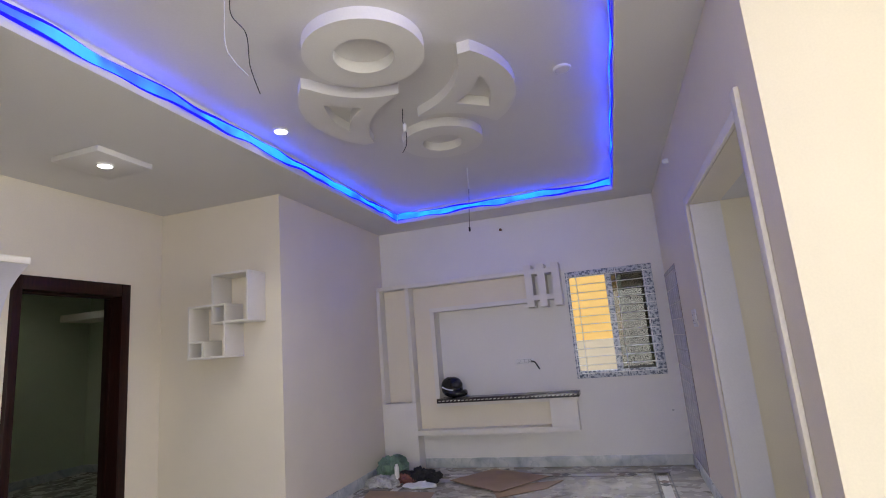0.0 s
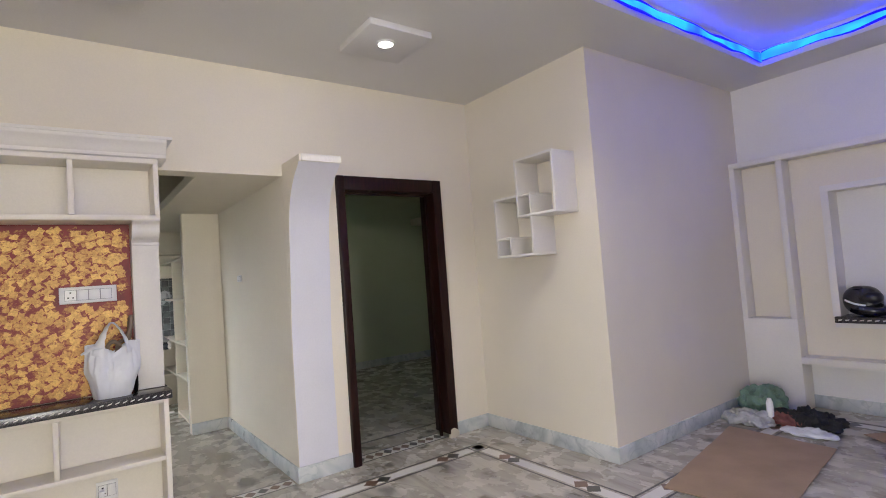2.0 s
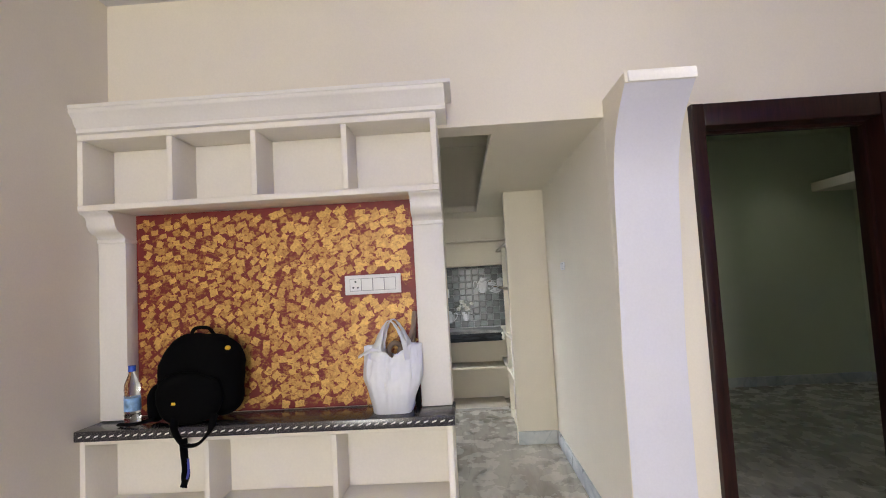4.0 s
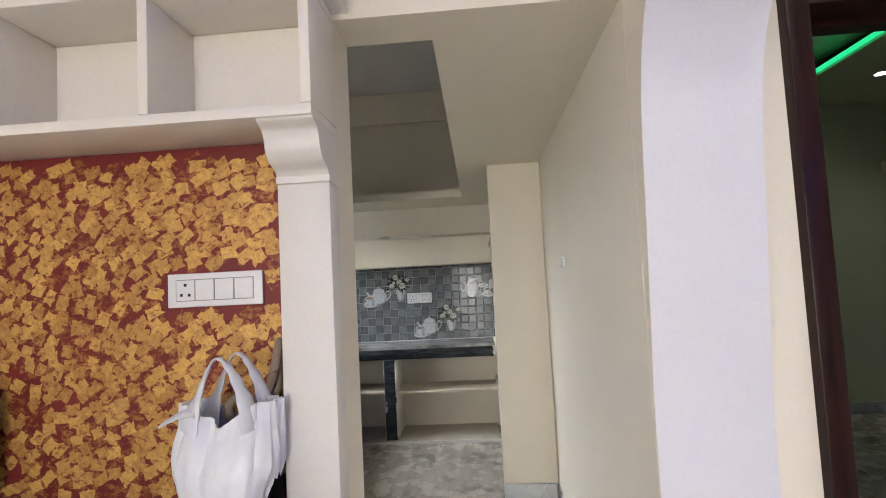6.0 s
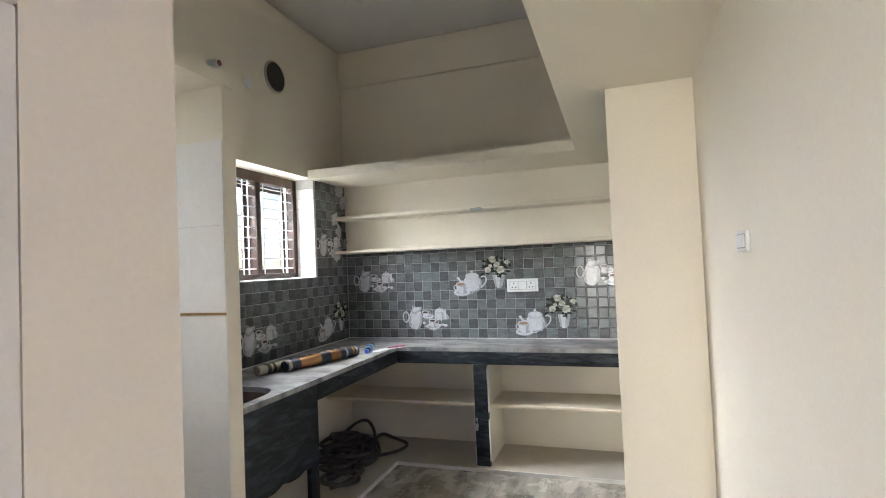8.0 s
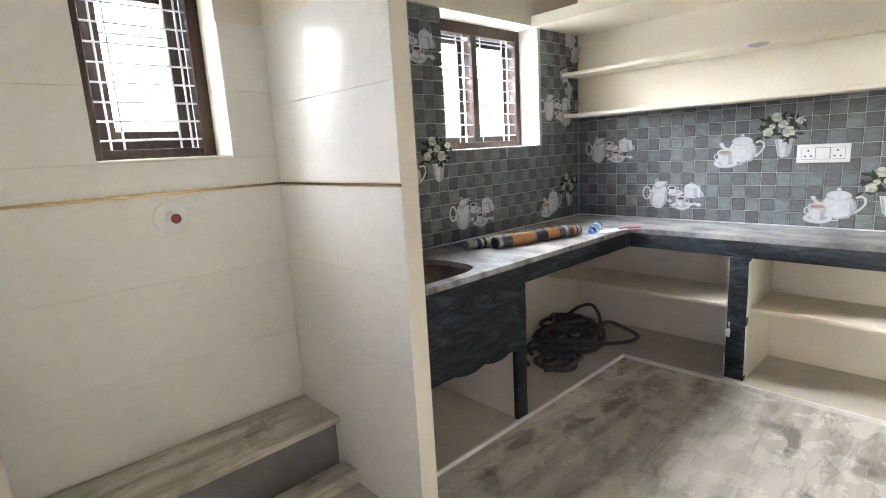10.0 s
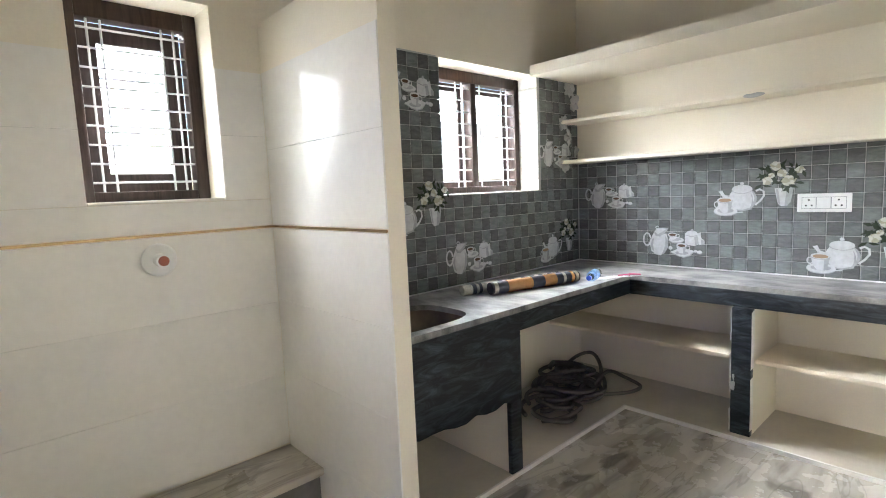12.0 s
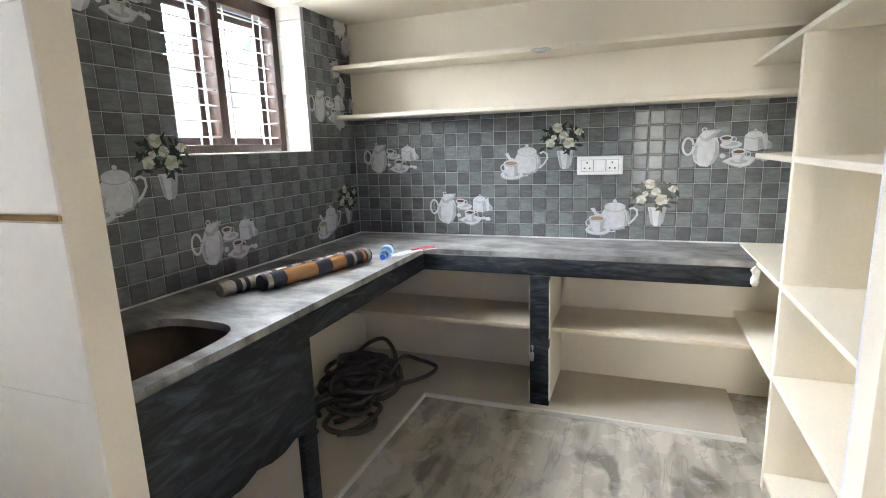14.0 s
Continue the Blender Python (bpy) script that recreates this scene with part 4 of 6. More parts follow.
def tv_unit():
    u = thing("television_unit", (-1.5, YT, 0), "white plaster television unit with cream recesses", "wall unit")
    yf, yb = 5.77, YT - 0.001
    b = 0.003
    part("frame", box(XJ + 0.001, -0.80, yf, yb, 2.062, 2.108, b), WHITE, u)
    part("frame", box(XJ + 0.001, XJ + 0.045, yf + 0.001, yb, 0.746, 2.061, b), WHITE, u)
    part("frame", box(-2.243, -2.195, yf + 0.001, yb, 0.746, 2.061, b), WHITE, u)
    part("pier", box(XJ + 0.001, -2.195, yf + 0.001, yb, 0, 0.745, b), WHITE, u, "white pier down to the floor")
    part("recess_back", box(XJ + 0.046, -2.244, yb - 0.05, yb, 0.747, 2.06), CREAM, u, "cream recess")
    for a, b, c, d in ((-2.194, -1.951, 0.44, 2.06), (-1.951, -0.80, 1.795, 2.06), (-1.951, -0.69, 0.44, 0.69)):
        part("recess_back", box(a, b, yb - 0.05, yb, c, d), CREAM, u, "cream recess")
    part("frame", box(-1.95, -0.80, yf + 0.004, yb, 1.748, 1.794, b), WHITE, u)
    part("frame", box(-1.95, -1.90, yf + 0.005, yb, 0.777, 1.747, b), WHITE, u)
    part("bottom_rail", box(-2.194, -0.41, yf, yb, 0.383, 0.438, b), WHITE, u)
    part("upper_rail", box(-1.94, -0.69, yf + 0.002, yb, 0.691, 0.726, b), WHITE, u)
    part("end_block", box(-0.689, -0.41, yf + 0.001, yb, 0.439, 0.726, b), WHITE, u)
    for x in (-0.80, -0.66, -0.505):
        part("fence_post", box(x, x + 0.08, yf - 0.055, yb, 1.688, 2.150, b), WHITE, u)
    for z in (1.76, 2.045):
        part("fence_rail", box(-0.802, -0.423, yf - 0.040, yb, z, z + 0.055, b), WHITE, u)


tv_unit()
inlaid_granite("granite_shelf", -1.935, -0.375, 5.745, YT - 0.002, 0.728, 0.776, "y", "polished black granite slab with dashed white edge, under the helmet")


def switch_plate(name, axis, face, sign, u0, u1, z0, z1, modules, label, kind="switch"):
    """A white plate with rockers and a socket, on a wall across the axis."""
    s = thing(name, ((face, (u0 + u1) / 2, z0) if axis == "x" else ((u0 + u1) / 2, face, z0)), label, kind)

    def slabbed(a, b, c, d, lo, hi, bev=0.0):
        lo, hi = sorted((face + sign * lo, face + sign * hi))
        return box(lo, hi, a, b, c, d, bev) if axis == "x" else box(a, b, lo, hi, c, d, bev)

    part("plate", slabbed(u0, u1, z0, z1, 0.0005, 0.010, 0.003), PLASTIC, s)
    # Thin black sheet that draws the plate's contact shadow on the wall.
    part("gap_shade", slabbed(u0 + 0.004, u1 - 0.004, z0 + 0.004, z1 - 0.004, 0.0002, 0.004), DARKPLASTIC, s, "black sheet standing for the shadow behind the plate")
    pad_u, pad_z = (u1 - u0) * 0.09, (z1 - z0) * 0.2
    w = (u1 - u0 - 2 * pad_u) / len(modules)
    for k, m in enumerate(modules):
        a = u0 + pad_u + k * w
        part("module_joint", slabbed(a, a + w, z0 + pad_z - 0.002, z1 - pad_z + 0.002, 0.0095, 0.0103), GREYPLASTIC, s, "thin grey joint")
        if m == "s":
            part("rocker", slabbed(a + 0.002, a + w - 0.002, z0 + pad_z, z1 - pad_z, 0.010, 0.0135, 0.001), PLASTIC, s)
        else:
            f = part("socket_face", slabbed(a + 0.002, a + w - 0.002, z0 + pad_z, z1 - pad_z, 0.010, 0.0115), PLASTIC, s)
            h = (z1 - z0) * 0.07
            zc, uc = (z0 + z1) / 2, a + w / 2
            for du, dz in ((0, 0.16), (-0.2, -0.14), (0.2, -0.14)):
                q = uc + du * w
                part("pin_hole", slabbed(q - h * 0.6, q + h * 0.6, zc + dz * (z1 - z0) - h * 0.6, zc + dz * (z1 - z0) + h * 0.6, 0.0116, 0.0122), DARKPLASTIC, f, "dark pin hole")
    return s


switch_plate("switch_board", "x", XL + 0.005, 1, 0.946, 1.208, 1.312, 1.402, "osss", "white four-module switch board on the gold panel")
charger = switch_plate("switch_board", "x", XL + 0.005, 1, 1.075, 1.175, 0.235, 0.335, "os", "white socket plate with a plug inside the lower shelf")
part("plug", box(XL + 0.017, XL + 0.045, 1.088, 1.112, 0.262, 0.292, 0.004), PLASTIC, charger, "white plug")
part("cord", tube(spline([(XL + 0.034, 1.10, 0.265), (XL + 0.040, 1.102, 0.235), (XL + 0.038, 1.098, 0.20)]), 0.005, 8), PLASTIC, charger, "short white cord")
switch_plate("switch_board", "y", YC, -1, -5.19, -5.08, 1.386, 1.441, "s", "small white switch on the passage wall")
switch_plate("switch_board", "x", XR, -1, 4.30, 4.47, 1.34, 1.47, "so", "white switch board beside the doorway")
switch_plate("switch_board", "x", XF + 0.008, 1, 1.087, 1.322, 1.165, 1.262, "oso", "white socket board on the grey kitchen tiles")
tvs = switch_plate("switch_board", "y", YT, -1, -1.04, -0.83, 1.085, 1.145, "osso", "white socket board with a hanging cable")
part("cable", tube(spline([(-0.86, YT - 0.014, 1.11), (-0.82, YT - 0.04, 1.10), (-0.79, YT - 0.035, 1.05), (-0.775, YT - 0.03, 1.02)]), 0.008, 8), DARKPLASTIC, tvs, "short black cable")

solo("wall_plug", lathe([(0.02, 0), (0.02, -0.03), (0.012, -0.045)], (XR, 4.40, 2.655), 16, "x"), PLASTIC, "small white plug on the wall under the ceiling", "wall plug")
hole = thing("pipe_outlet", (-1.05, YT, 2.62), "small dark pipe end in the wall", "pipe")
part("rim", lathe([(0.018, 0.0), (0.026, 0.0), (0.026, -0.012), (0.018, -0.012)], (-1.05, YT - 0.0005, 2.64), 18, "y"), PLASTIC, hole)
part("bore", lathe([(0.0178, -0.0125), (0.001, -0.0135)], (-1.05, YT - 0.001, 2.64), 18, "y"), INLAY_BROWN, hole, "dark bore")
solo("wall_nail_patch", blob((0.515, YT, 0.53), (0.014, 0.006, 0.010), 2, 0.004, 60, 10, 8), GROUT, "small grey patch on the wall", "wall patch")


# ---- living room: loose things ----
def helmet():
    c = Vector((-1.76, 5.86, 0.90))
    h = thing("helmet", (c.x, c.y, 0.777), "glossy black motorcycle helmet on the granite slab", "helmet")
    gloss = surface("glossy_black_paint", (0.008, 0.008, 0.012), 0.12, spread=0.3, scale=8, relief=0.02, coat=0.6)
    bm = blob((c.x - 0.015, c.y - 0.008, 0.892), (0.125, 0.082, 0.114), 2.3, 0.006, 9)
    part("shell", smooth(bm), gloss, h)
    part("visor", smooth(blob((c.x + 0.045, c.y - 0.035, 0.915), (0.072, 0.062, 0.05), 2.4)), DARKPLASTIC, h, "dark visor")
    part("chin_guard", smooth(tube(spline([(c.x - 0.02, c.y - 0.085, 0.83), (c.x + 0.07, c.y - 0.075, 0.82), (c.x + 0.125, c.y - 0.03, 0.822), (c.x + 0.12, c.y + 0.03, 0.825)]), 0.036, 12)), gloss, h)
    part("stripe", smooth(tube(spline([(c.x - 0.11, c.y - 0.065, 0.90), (c.x - 0.05, c.y - 0.09, 0.875), (c.x + 0.02, c.y - 0.093, 0.862)]), 0.008, 6)), POLY, h, "thin pale stripe")
    part("vent", blob((c.x - 0.03, c.y - 0.05, 0.993), (0.035, 0.02, 0.012), 2.5, 0, 5, 14, 8), DARKPLASTIC, h)


helmet()


def backpack():
    b = thing("backpack", (-3.80, 0.31, 0.803), "black nylon backpack slumped on the granite slab", "backpack")

    def lean(p):
        k = (p.z + 0.19) / 0.38
        return Vector((p.x * (1.0 - 0.25 * k), p.y * (1.0 - 0.16 * k * k) + 0.012 * k, p.z))

    part("body", smooth(blob((-3.803, 0.31, 0.995), (0.098, 0.200, 0.193), 2.5, 0.030, 7, 36, 26, lean, 0.006)), FABRIC_BLACK, b)
    part("front_pocket", smooth(blob((-3.715, 0.30, 0.915), (0.040, 0.145, 0.105), 2.9, 0.012, 9, 28, 20, None, 0.005)), FABRIC_BLACK, b)
    part("side_pocket", smooth(blob((-3.79, 0.115, 0.885), (0.055, 0.035, 0.08), 2.5, 0.01, 12)), FABRIC_BLACK, b)
    part("handle", tube(spline([(-3.83, 0.25, 1.165), (-3.83, 0.27, 1.2), (-3.83, 0.33, 1.2), (-3.83, 0.36, 1.165)]), 0.008, 8), FABRIC_BLACK, b)
    part("shoulder_strap", tube(spline([(-3.70, 0.25, 0.86), (-3.665, 0.26, 0.80), (-3.655, 0.30, 0.74), (-3.662, 0.36, 0.735), (-3.664, 0.41, 0.79), (-3.69, 0.42, 0.85)]), 0.016, 8, None, 0.4), FABRIC_BLACK, b)
    part("hanging_strap", tube(spline([(-3.66, 0.30, 0.76), (-3.655, 0.305, 0.70), (-3.652, 0.312, 0.63), (-3.655, 0.30, 0.565)]), 0.017, 8, None, 0.35), FABRIC_BLACK, b)
    part("blue_edge", tube(spline([(-3.653, 0.322, 0.68), (-3.649, 0.325, 0.63), (-3.652, 0.316, 0.60)]), 0.005, 6), BLUEBAND, b, "blue strap edge")
    part("tail_strap", tube(spline([(-3.72, 0.14, 0.83), (-3.70, 0.08, 0.82), (-3.71, 0.03, 0.815), (-3.73, -0.02, 0.812)]), 0.014, 8, None, 0.5), FABRIC_BLACK, b)
    part("tag", box(-3.677, -3.671, 0.245, 0.262, 0.895, 0.906), YELLOW, b, "small yellow tag")
    part("tag", blob((-3.752, 0.455, 1.115), (0.012, 0.012, 0.010), 2, 0, 5, 12, 8), YELLOW, b, "small yellow tag")
    part("zip", tube(spline([(-3.70, 0.17, 0.99), (-3.688, 0.24, 1.025), (-3.686, 0.34, 1.028), (-3.70, 0.43, 0.985)]), 0.004, 6), FABRIC_BLACK, b)


backpack()


def bottle(base, height, radius, lying=None, label="clear plastic water bottle with a blue cap"):
    x, y, z = base
    b = thing("water_bottle", base, label, "bottle")
    prof = [(0.001, 0.002), (radius * 0.8, 0.0), (radius, 0.012), (radius, height * 0.18), (radius * 0.93, height * 0.2), (radius, height * 0.22), (radius, height * 0.5), (radius * 0.92, height * 0.53), (radius, height * 0.57), (radius * 0.96, height * 0.68), (radius * 0.42, height * 0.86), (radius * 0.38, height * 0.93)]
    if lying is None:
        body = lathe(prof, base, 20)
        cap = lathe([(radius * 0.46, height * 0.9), (radius * 0.46, height), (0.001, height)], base, 18)
        band = lathe([(radius + 0.0006, height * 0.24), (radius + 0.0006, height * 0.46)], base, 20)
    else:
        turn = Matrix.Translation(base) @ pose(0, 0, radius, 0, 90, lying)
        body, cap, band = (lathe(p, (0, 0, 0), 20) for p in (prof, [(radius * 0.46, height * 0.9), (radius * 0.46, height), (0.001, height)], [(radius + 0.0006, height * 0.24), (radius + 0.0006, height * 0.46)]))
        for bm in (body, cap, band):
            bm.transform(turn)
    clear = glass("clear_plastic", (0.92, 0.95, 0.97), 0.03)
    part("body", smooth(body), clear, b).visible_shadow = False
    part("cap", cap, surface("blue_plastic_cap", (0.02, 0.09, 0.55), 0.35), b, "blue screw cap")
    part("label", smooth(band), surface("blue_white_label", (0.25, 0.45, 0.75), 0.4, spread=0.6, scale=40), b, "blue and white paper label")


bottle((-3.76, 0.02, 0.803), 0.255, 0.033, None, "clear plastic water bottle with a blue cap standing by the backpack")


def carrier_bag():
    b = thing("carrier_bag", (-3.79, 1.17, 0.803), "crumpled white plastic carrier bag, full, on the granite slab", "bag")
    rings = []
    n = 96
    for k in range(29):
        s = k / 28
        z = 0.8035 + 0.285 * s
        w = 0.082 + 0.042 * min(1, s * 2.0) - 0.016 * max(0, s - 0.6)
        d = 0.062 + 0.028 * math.sin(math.pi * min(1, s * 1.15)) - 0.028 * max(0, s - 0.6)
        cy = 1.165 + 0.010 * s
        ring = []
        for i in range(n):
            a = 2 * math.pi * i / n
            c, q = math.cos(a), math.sin(a)
            f = (abs(c) ** 2.8 + abs(q) ** 2.8) ** (-1 / 2.8)
            p = Vector((-3.785 + d * c * f, cy + w * q * f, z))
            fold = 0.016 * noise.noise(Vector((c * 6, q * 6, z * 3))) * (0.3 + s) + 0.010 * noise.noise(Vector((c * 2, q * 2, z * 10))) + 0.003 * noise.noise(Vector((c * 7, q * 7, z * 22)))
            dip = 0.05 * s * s * (abs(q) < 0.6) * (1 - abs(q) / 0.6) if s > 0.5 else 0
            ring.append(p + Vector((c, q, 0)) * fold - Vector((0, 0, dip)))
        rings.append(ring)
    rings.insert(0, [Vector((-3.785, 1.165, 0.8035)).lerp(Vector(p), 0.06) for p in rings[0]])
    part("sack", smooth(loft(rings, False)), POLY, b)
    for x, y0, y1 in ((-3.738, 1.095, 1.245), (-3.825, 1.10, 1.250)):
        part("handle", smooth(tube(spline([(x, y0, 1.03), (x, y0 + 0.022, 1.10), (x, y0 + 0.05, 1.17), (x, (y0 + y1) / 2, 1.195), (x, y1 - 0.045, 1.165), (x, y1 - 0.015, 1.10), (x, y1, 1.03)]), [0.009 + 0.030 * (abs(k - 24) / 24) ** 1.6 + 0.002 * math.sin(k * 1.3) for k in range(49)], 10, None, 0.3)), POLY, b)
    part("torn_corner", smooth(tube(spline([(-3.745, 1.12, 1.075), (-3.74, 1.085, 1.072), (-3.737, 1.055, 1.060), (-3.735, 1.030, 1.046)]), [0.034 - 0.022 * (k / 24) ** 0.7 + 0.002 * math.sin(k) for k in range(25)], 12, None, 0.3)), POLY, b)
    hose = thing("rubber_hose", (-3.84, 1.24, 0.95), "brown rubber hose coiled in the carrier bag", "hose")
    part("coil", smooth(tube(spline([(-3.82, 1.19, 0.97), (-3.84, 1.20, 1.07), (-3.85, 1.24, 1.10), (-3.84, 1.262, 1.16), (-3.86, 1.268, 1.215), (-3.88, 1.262, 1.19), (-3.87, 1.255, 1.10), (-3.85, 1.23, 1.05), (-3.83, 1.18, 1.09), (-3.82, 1.15, 1.06), (-3.83, 1.17, 0.98)]), 0.011, 10)), ROPE, hose)


carrier_bag()
# Thin black body between carrier bag and pilaster; what it is stays open.
solo("black_upright", smooth(blob((-3.80, 1.272, 0.893), (0.035, 0.012, 0.09), 3.2, 0.005, 12)), FABRIC_BLACK, "flat black form standing behind the carrier bag", "pouch")


def cardboard(corners, z, label, holes=0):
    bm = bmesh.new()
    n = 12
    (ax, ay), (bx, by), (cx, cy), (dx, dy) = corners
    grid = []
    for i in range(n + 1):
        row = []
        for j in range(n + 1):
            s, t = i / n, j / n
            x = (1 - s) * ((1 - t) * ax + t * dx) + s * ((1 - t) * bx + t * cx)
            y = (1 - s) * ((1 - t) * ay + t * dy) + s * ((1 - t) * by + t * cy)
            edge = i in (0, n) or j in (0, n)
            wob = 0.006 * noise.noise(Vector((x * 9, y * 9, 2))) if edge else 0
            row.append(bm.verts.new((x + wob, y + wob, z + 0.006 * abs(noise.noise(Vector((x * 2.5, y * 2.5, 7)))))))
        grid.append(row)
    for i in range(n):
        for j in range(n):
            bm.faces.new((grid[i][j], grid[i + 1][j], grid[i + 1][j + 1], grid[i][j + 1]))
    got = bmesh.ops.extrude_face_region(bm, geom=list(bm.faces))
    bmesh.ops.translate(bm, verts=[v for v in got["geom"] if isinstance(v, bmesh.types.BMVert)], vec=(0, 0, 0.005))
    bmesh.ops.recalc_face_normals(bm, faces=bm.faces)
    solo("cardboard_sheet", bm, CARD, label, "cardboard", "cardboard on the floor")


cardboard([(-2.46, 5.03), (-1.76, 4.98), (-1.63, 3.80), (-2.22, 3.72)], 0.0035, "flattened brown cardboard sheet lying on the marble floor")
cardboard([(-1.25, 5.15), (-0.60, 5.40), (-0.72, 5.12), (-1.12, 4.82)], 0.0035, "brown cardboard strip lying under another sheet")
cardboard([(-1.72, 5.36), (-1.36, 5.82), (-0.74, 5.50), (-1.13, 4.96)], 0.0145, "flattened brown cardboard sheet lying askew")


def cloth(name, centre, radii, material, label, seed, rough=0.05):
    noise.seed_set(seed)

    def sag(p):
        return Vector((p.x, p.y, max(p.z, -radii[2] * 0.6)))

    bm = blob(centre, radii, 2.2, rough, 13, 64, 36, sag, rough * 0.6)
    for v in bm.verts:
        v.co.z = max(v.co.z, 0.002 + 0.002 * (v.co.x % 0.01))
    noise.seed_set(1)
    return solo(name, smooth(bm), material, label, "cloth", "rags in the corner")


def rags():
    green = surface("green_thin_plastic", (0.16, 0.26, 0.19), 0.5, spread=0.3, scale=14, relief=0.5)
    grey = surface("grey_white_rag", (0.50, 0.50, 0.48), 0.8, spread=0.3, scale=16, relief=0.5)
    red = surface("faded_red_rag", (0.24, 0.09, 0.075), 0.85, spread=0.4, scale=20, relief=0.4)
    black = surface("black_rag", (0.018, 0.018, 0.02), 0.8, spread=0.3, scale=16, relief=0.4)
    cloth("plastic_sheet", (-2.40, 5.50, 0.10), (0.17, 0.14, 0.13), green, "crumpled pale green plastic sheet in the corner", 3)
    cloth("rag", (-2.40, 5.26, 0.03), (0.20, 0.16, 0.05), grey, "crumpled grey-white rag on the floor", 4, 0.04)
    cloth("rag", (-2.16, 5.33, 0.045), (0.12, 0.12, 0.055), red, "faded red and grey rag on the floor", 5, 0.04)
    cloth("rag", (-2.02, 5.35, 0.06), (0.20, 0.11, 0.07), black, "crumpled black rag on the floor", 6, 0.06)
    cloth("rag", (-1.98, 5.17, 0.02), (0.17, 0.08, 0.025), POLY, "white plastic sheet spread on the floor", 7, 0.03)
    solo("paint_tin", lathe([(0.001, 0), (0.024, 0), (0.024, 0.14), (0.015, 0.16), (0.015, 0.17), (0.001, 0.17)], (-2.26, 5.27, 0.03), 16), PLASTIC, "small white spray tin standing among rags", "tin")


rags()


# ---- floor inlays ----
def inlay_band(points, width, name_label):
    """Two dark lines with a pale band between and brown diamonds, let into the floor."""
    band = thing("floor_inlay", (*points[0], 0), name_label, "floor inlay", kind="structure")
    for (ax, ay), (bx, by) in zip(points, points[1:]):
        a, b = Vector((ax, ay)), Vector((bx, by))
        d = (b - a).normalized()
        nrm = Vector((-d.y, d.x))
        for off, w, mat in ((-width / 2, 0.012, INLAY_DARK), (width / 2, 0.012, INLAY_DARK), (0, width * 0.62, INLAY_WHITE)):
            e = width / 2 + 0.006 if mat is INLAY_DARK else width * 0.31
            p = [a - d * e + nrm * (off - w / 2), b + d * e + nrm * (off - w / 2), b + d * e + nrm * (off + w / 2), a - d * e + nrm * (off + w / 2)]
            k = 0.0015 if mat is INLAY_DARK else 0.0010
            part("strip", prism([(q.x, q.y) for q in p], "z", 0.0002, k), mat, band)
        n = max(1, round((b - a).length / 0.62))
        for k in range(n):
            c = a.lerp(b, (k + 0.5) / n)
            h = width * 0.42
            for s in (-0.6, 0.6):
                m = c + d * (s * h * 1.4)
                p = [m - d * h, m - nrm * h, m + d * h, m + nrm * h]
                part("diamond", prism([(q.x, q.y) for q in p], "z", 0.0003, 0.0022), INLAY_BROWN if s < 0 else INLAY_DARK, band)


inlay_band([(-3.56, 0.0), (-3.56, 3.45), (-2.21, 3.45), (-2.21, 5.62), (0.30, 5.62), (0.30, 0.0)], 0.13, "pale marble floor band between thin dark lines")


def threshold(name_label, x0, x1, y0, y1):
    t = thing("floor_inlay", ((x0 + x1) / 2, (y0 + y1) / 2, 0), name_label, "floor inlay", kind="structure")
    part("strip", box(x0, x1, y0, y1, 0.0002, 0.0012), INLAY_WHITE, t)
    n = int((y1 - y0) / 0.075)
    for k in range(n):
        y = y0 + (k + 0.5) * (y1 - y0) / n
        xm, w, h = (x0 + x1) / 2, (x1 - x0) * 0.42, (y1 - y0) / n * 0.46
        part("diamond", prism([(xm - w, y), (xm, y - h), (xm + w, y), (xm, y + h)], "z", 0.0003, 0.0022), INLAY_BROWN if k % 3 else INLAY_DARK, t)
    for x in (x0 - 0.008, x1 + 0.008):
        part("line", box(x - 0.005, x + 0.005, y0, y1, 0.0002, 0.0015), INLAY_DARK, t)


threshold("brown and white diamond strip in the bedroom doorway", -4.07, -3.95, 2.65, 3.425)
threshold("brown and black diamond strip in the passage opening", -4.03, -3.93, 1.45, 2.17)
solo("floor_line", box(-4.35, -4.33, 2.4, 5.5, 0.0003, 0.0018), INLAY_DARK, "thin dark line in the bedroom floor", "floor inlay", kind="structure")


# ---- bedroom ----
solo("led_strip", tube([(-6.64, 4.452, H + 0.024), (-4.62, 4.452, H + 0.024)], 0.017, 8), GREEN_LED, "glowing green light tape in the bedroom ceiling", "light strip")
downlight(-6.69, 4.97, H, True, 0.045, 1.0)


# ---- kitchen ----
ZC = 0.812


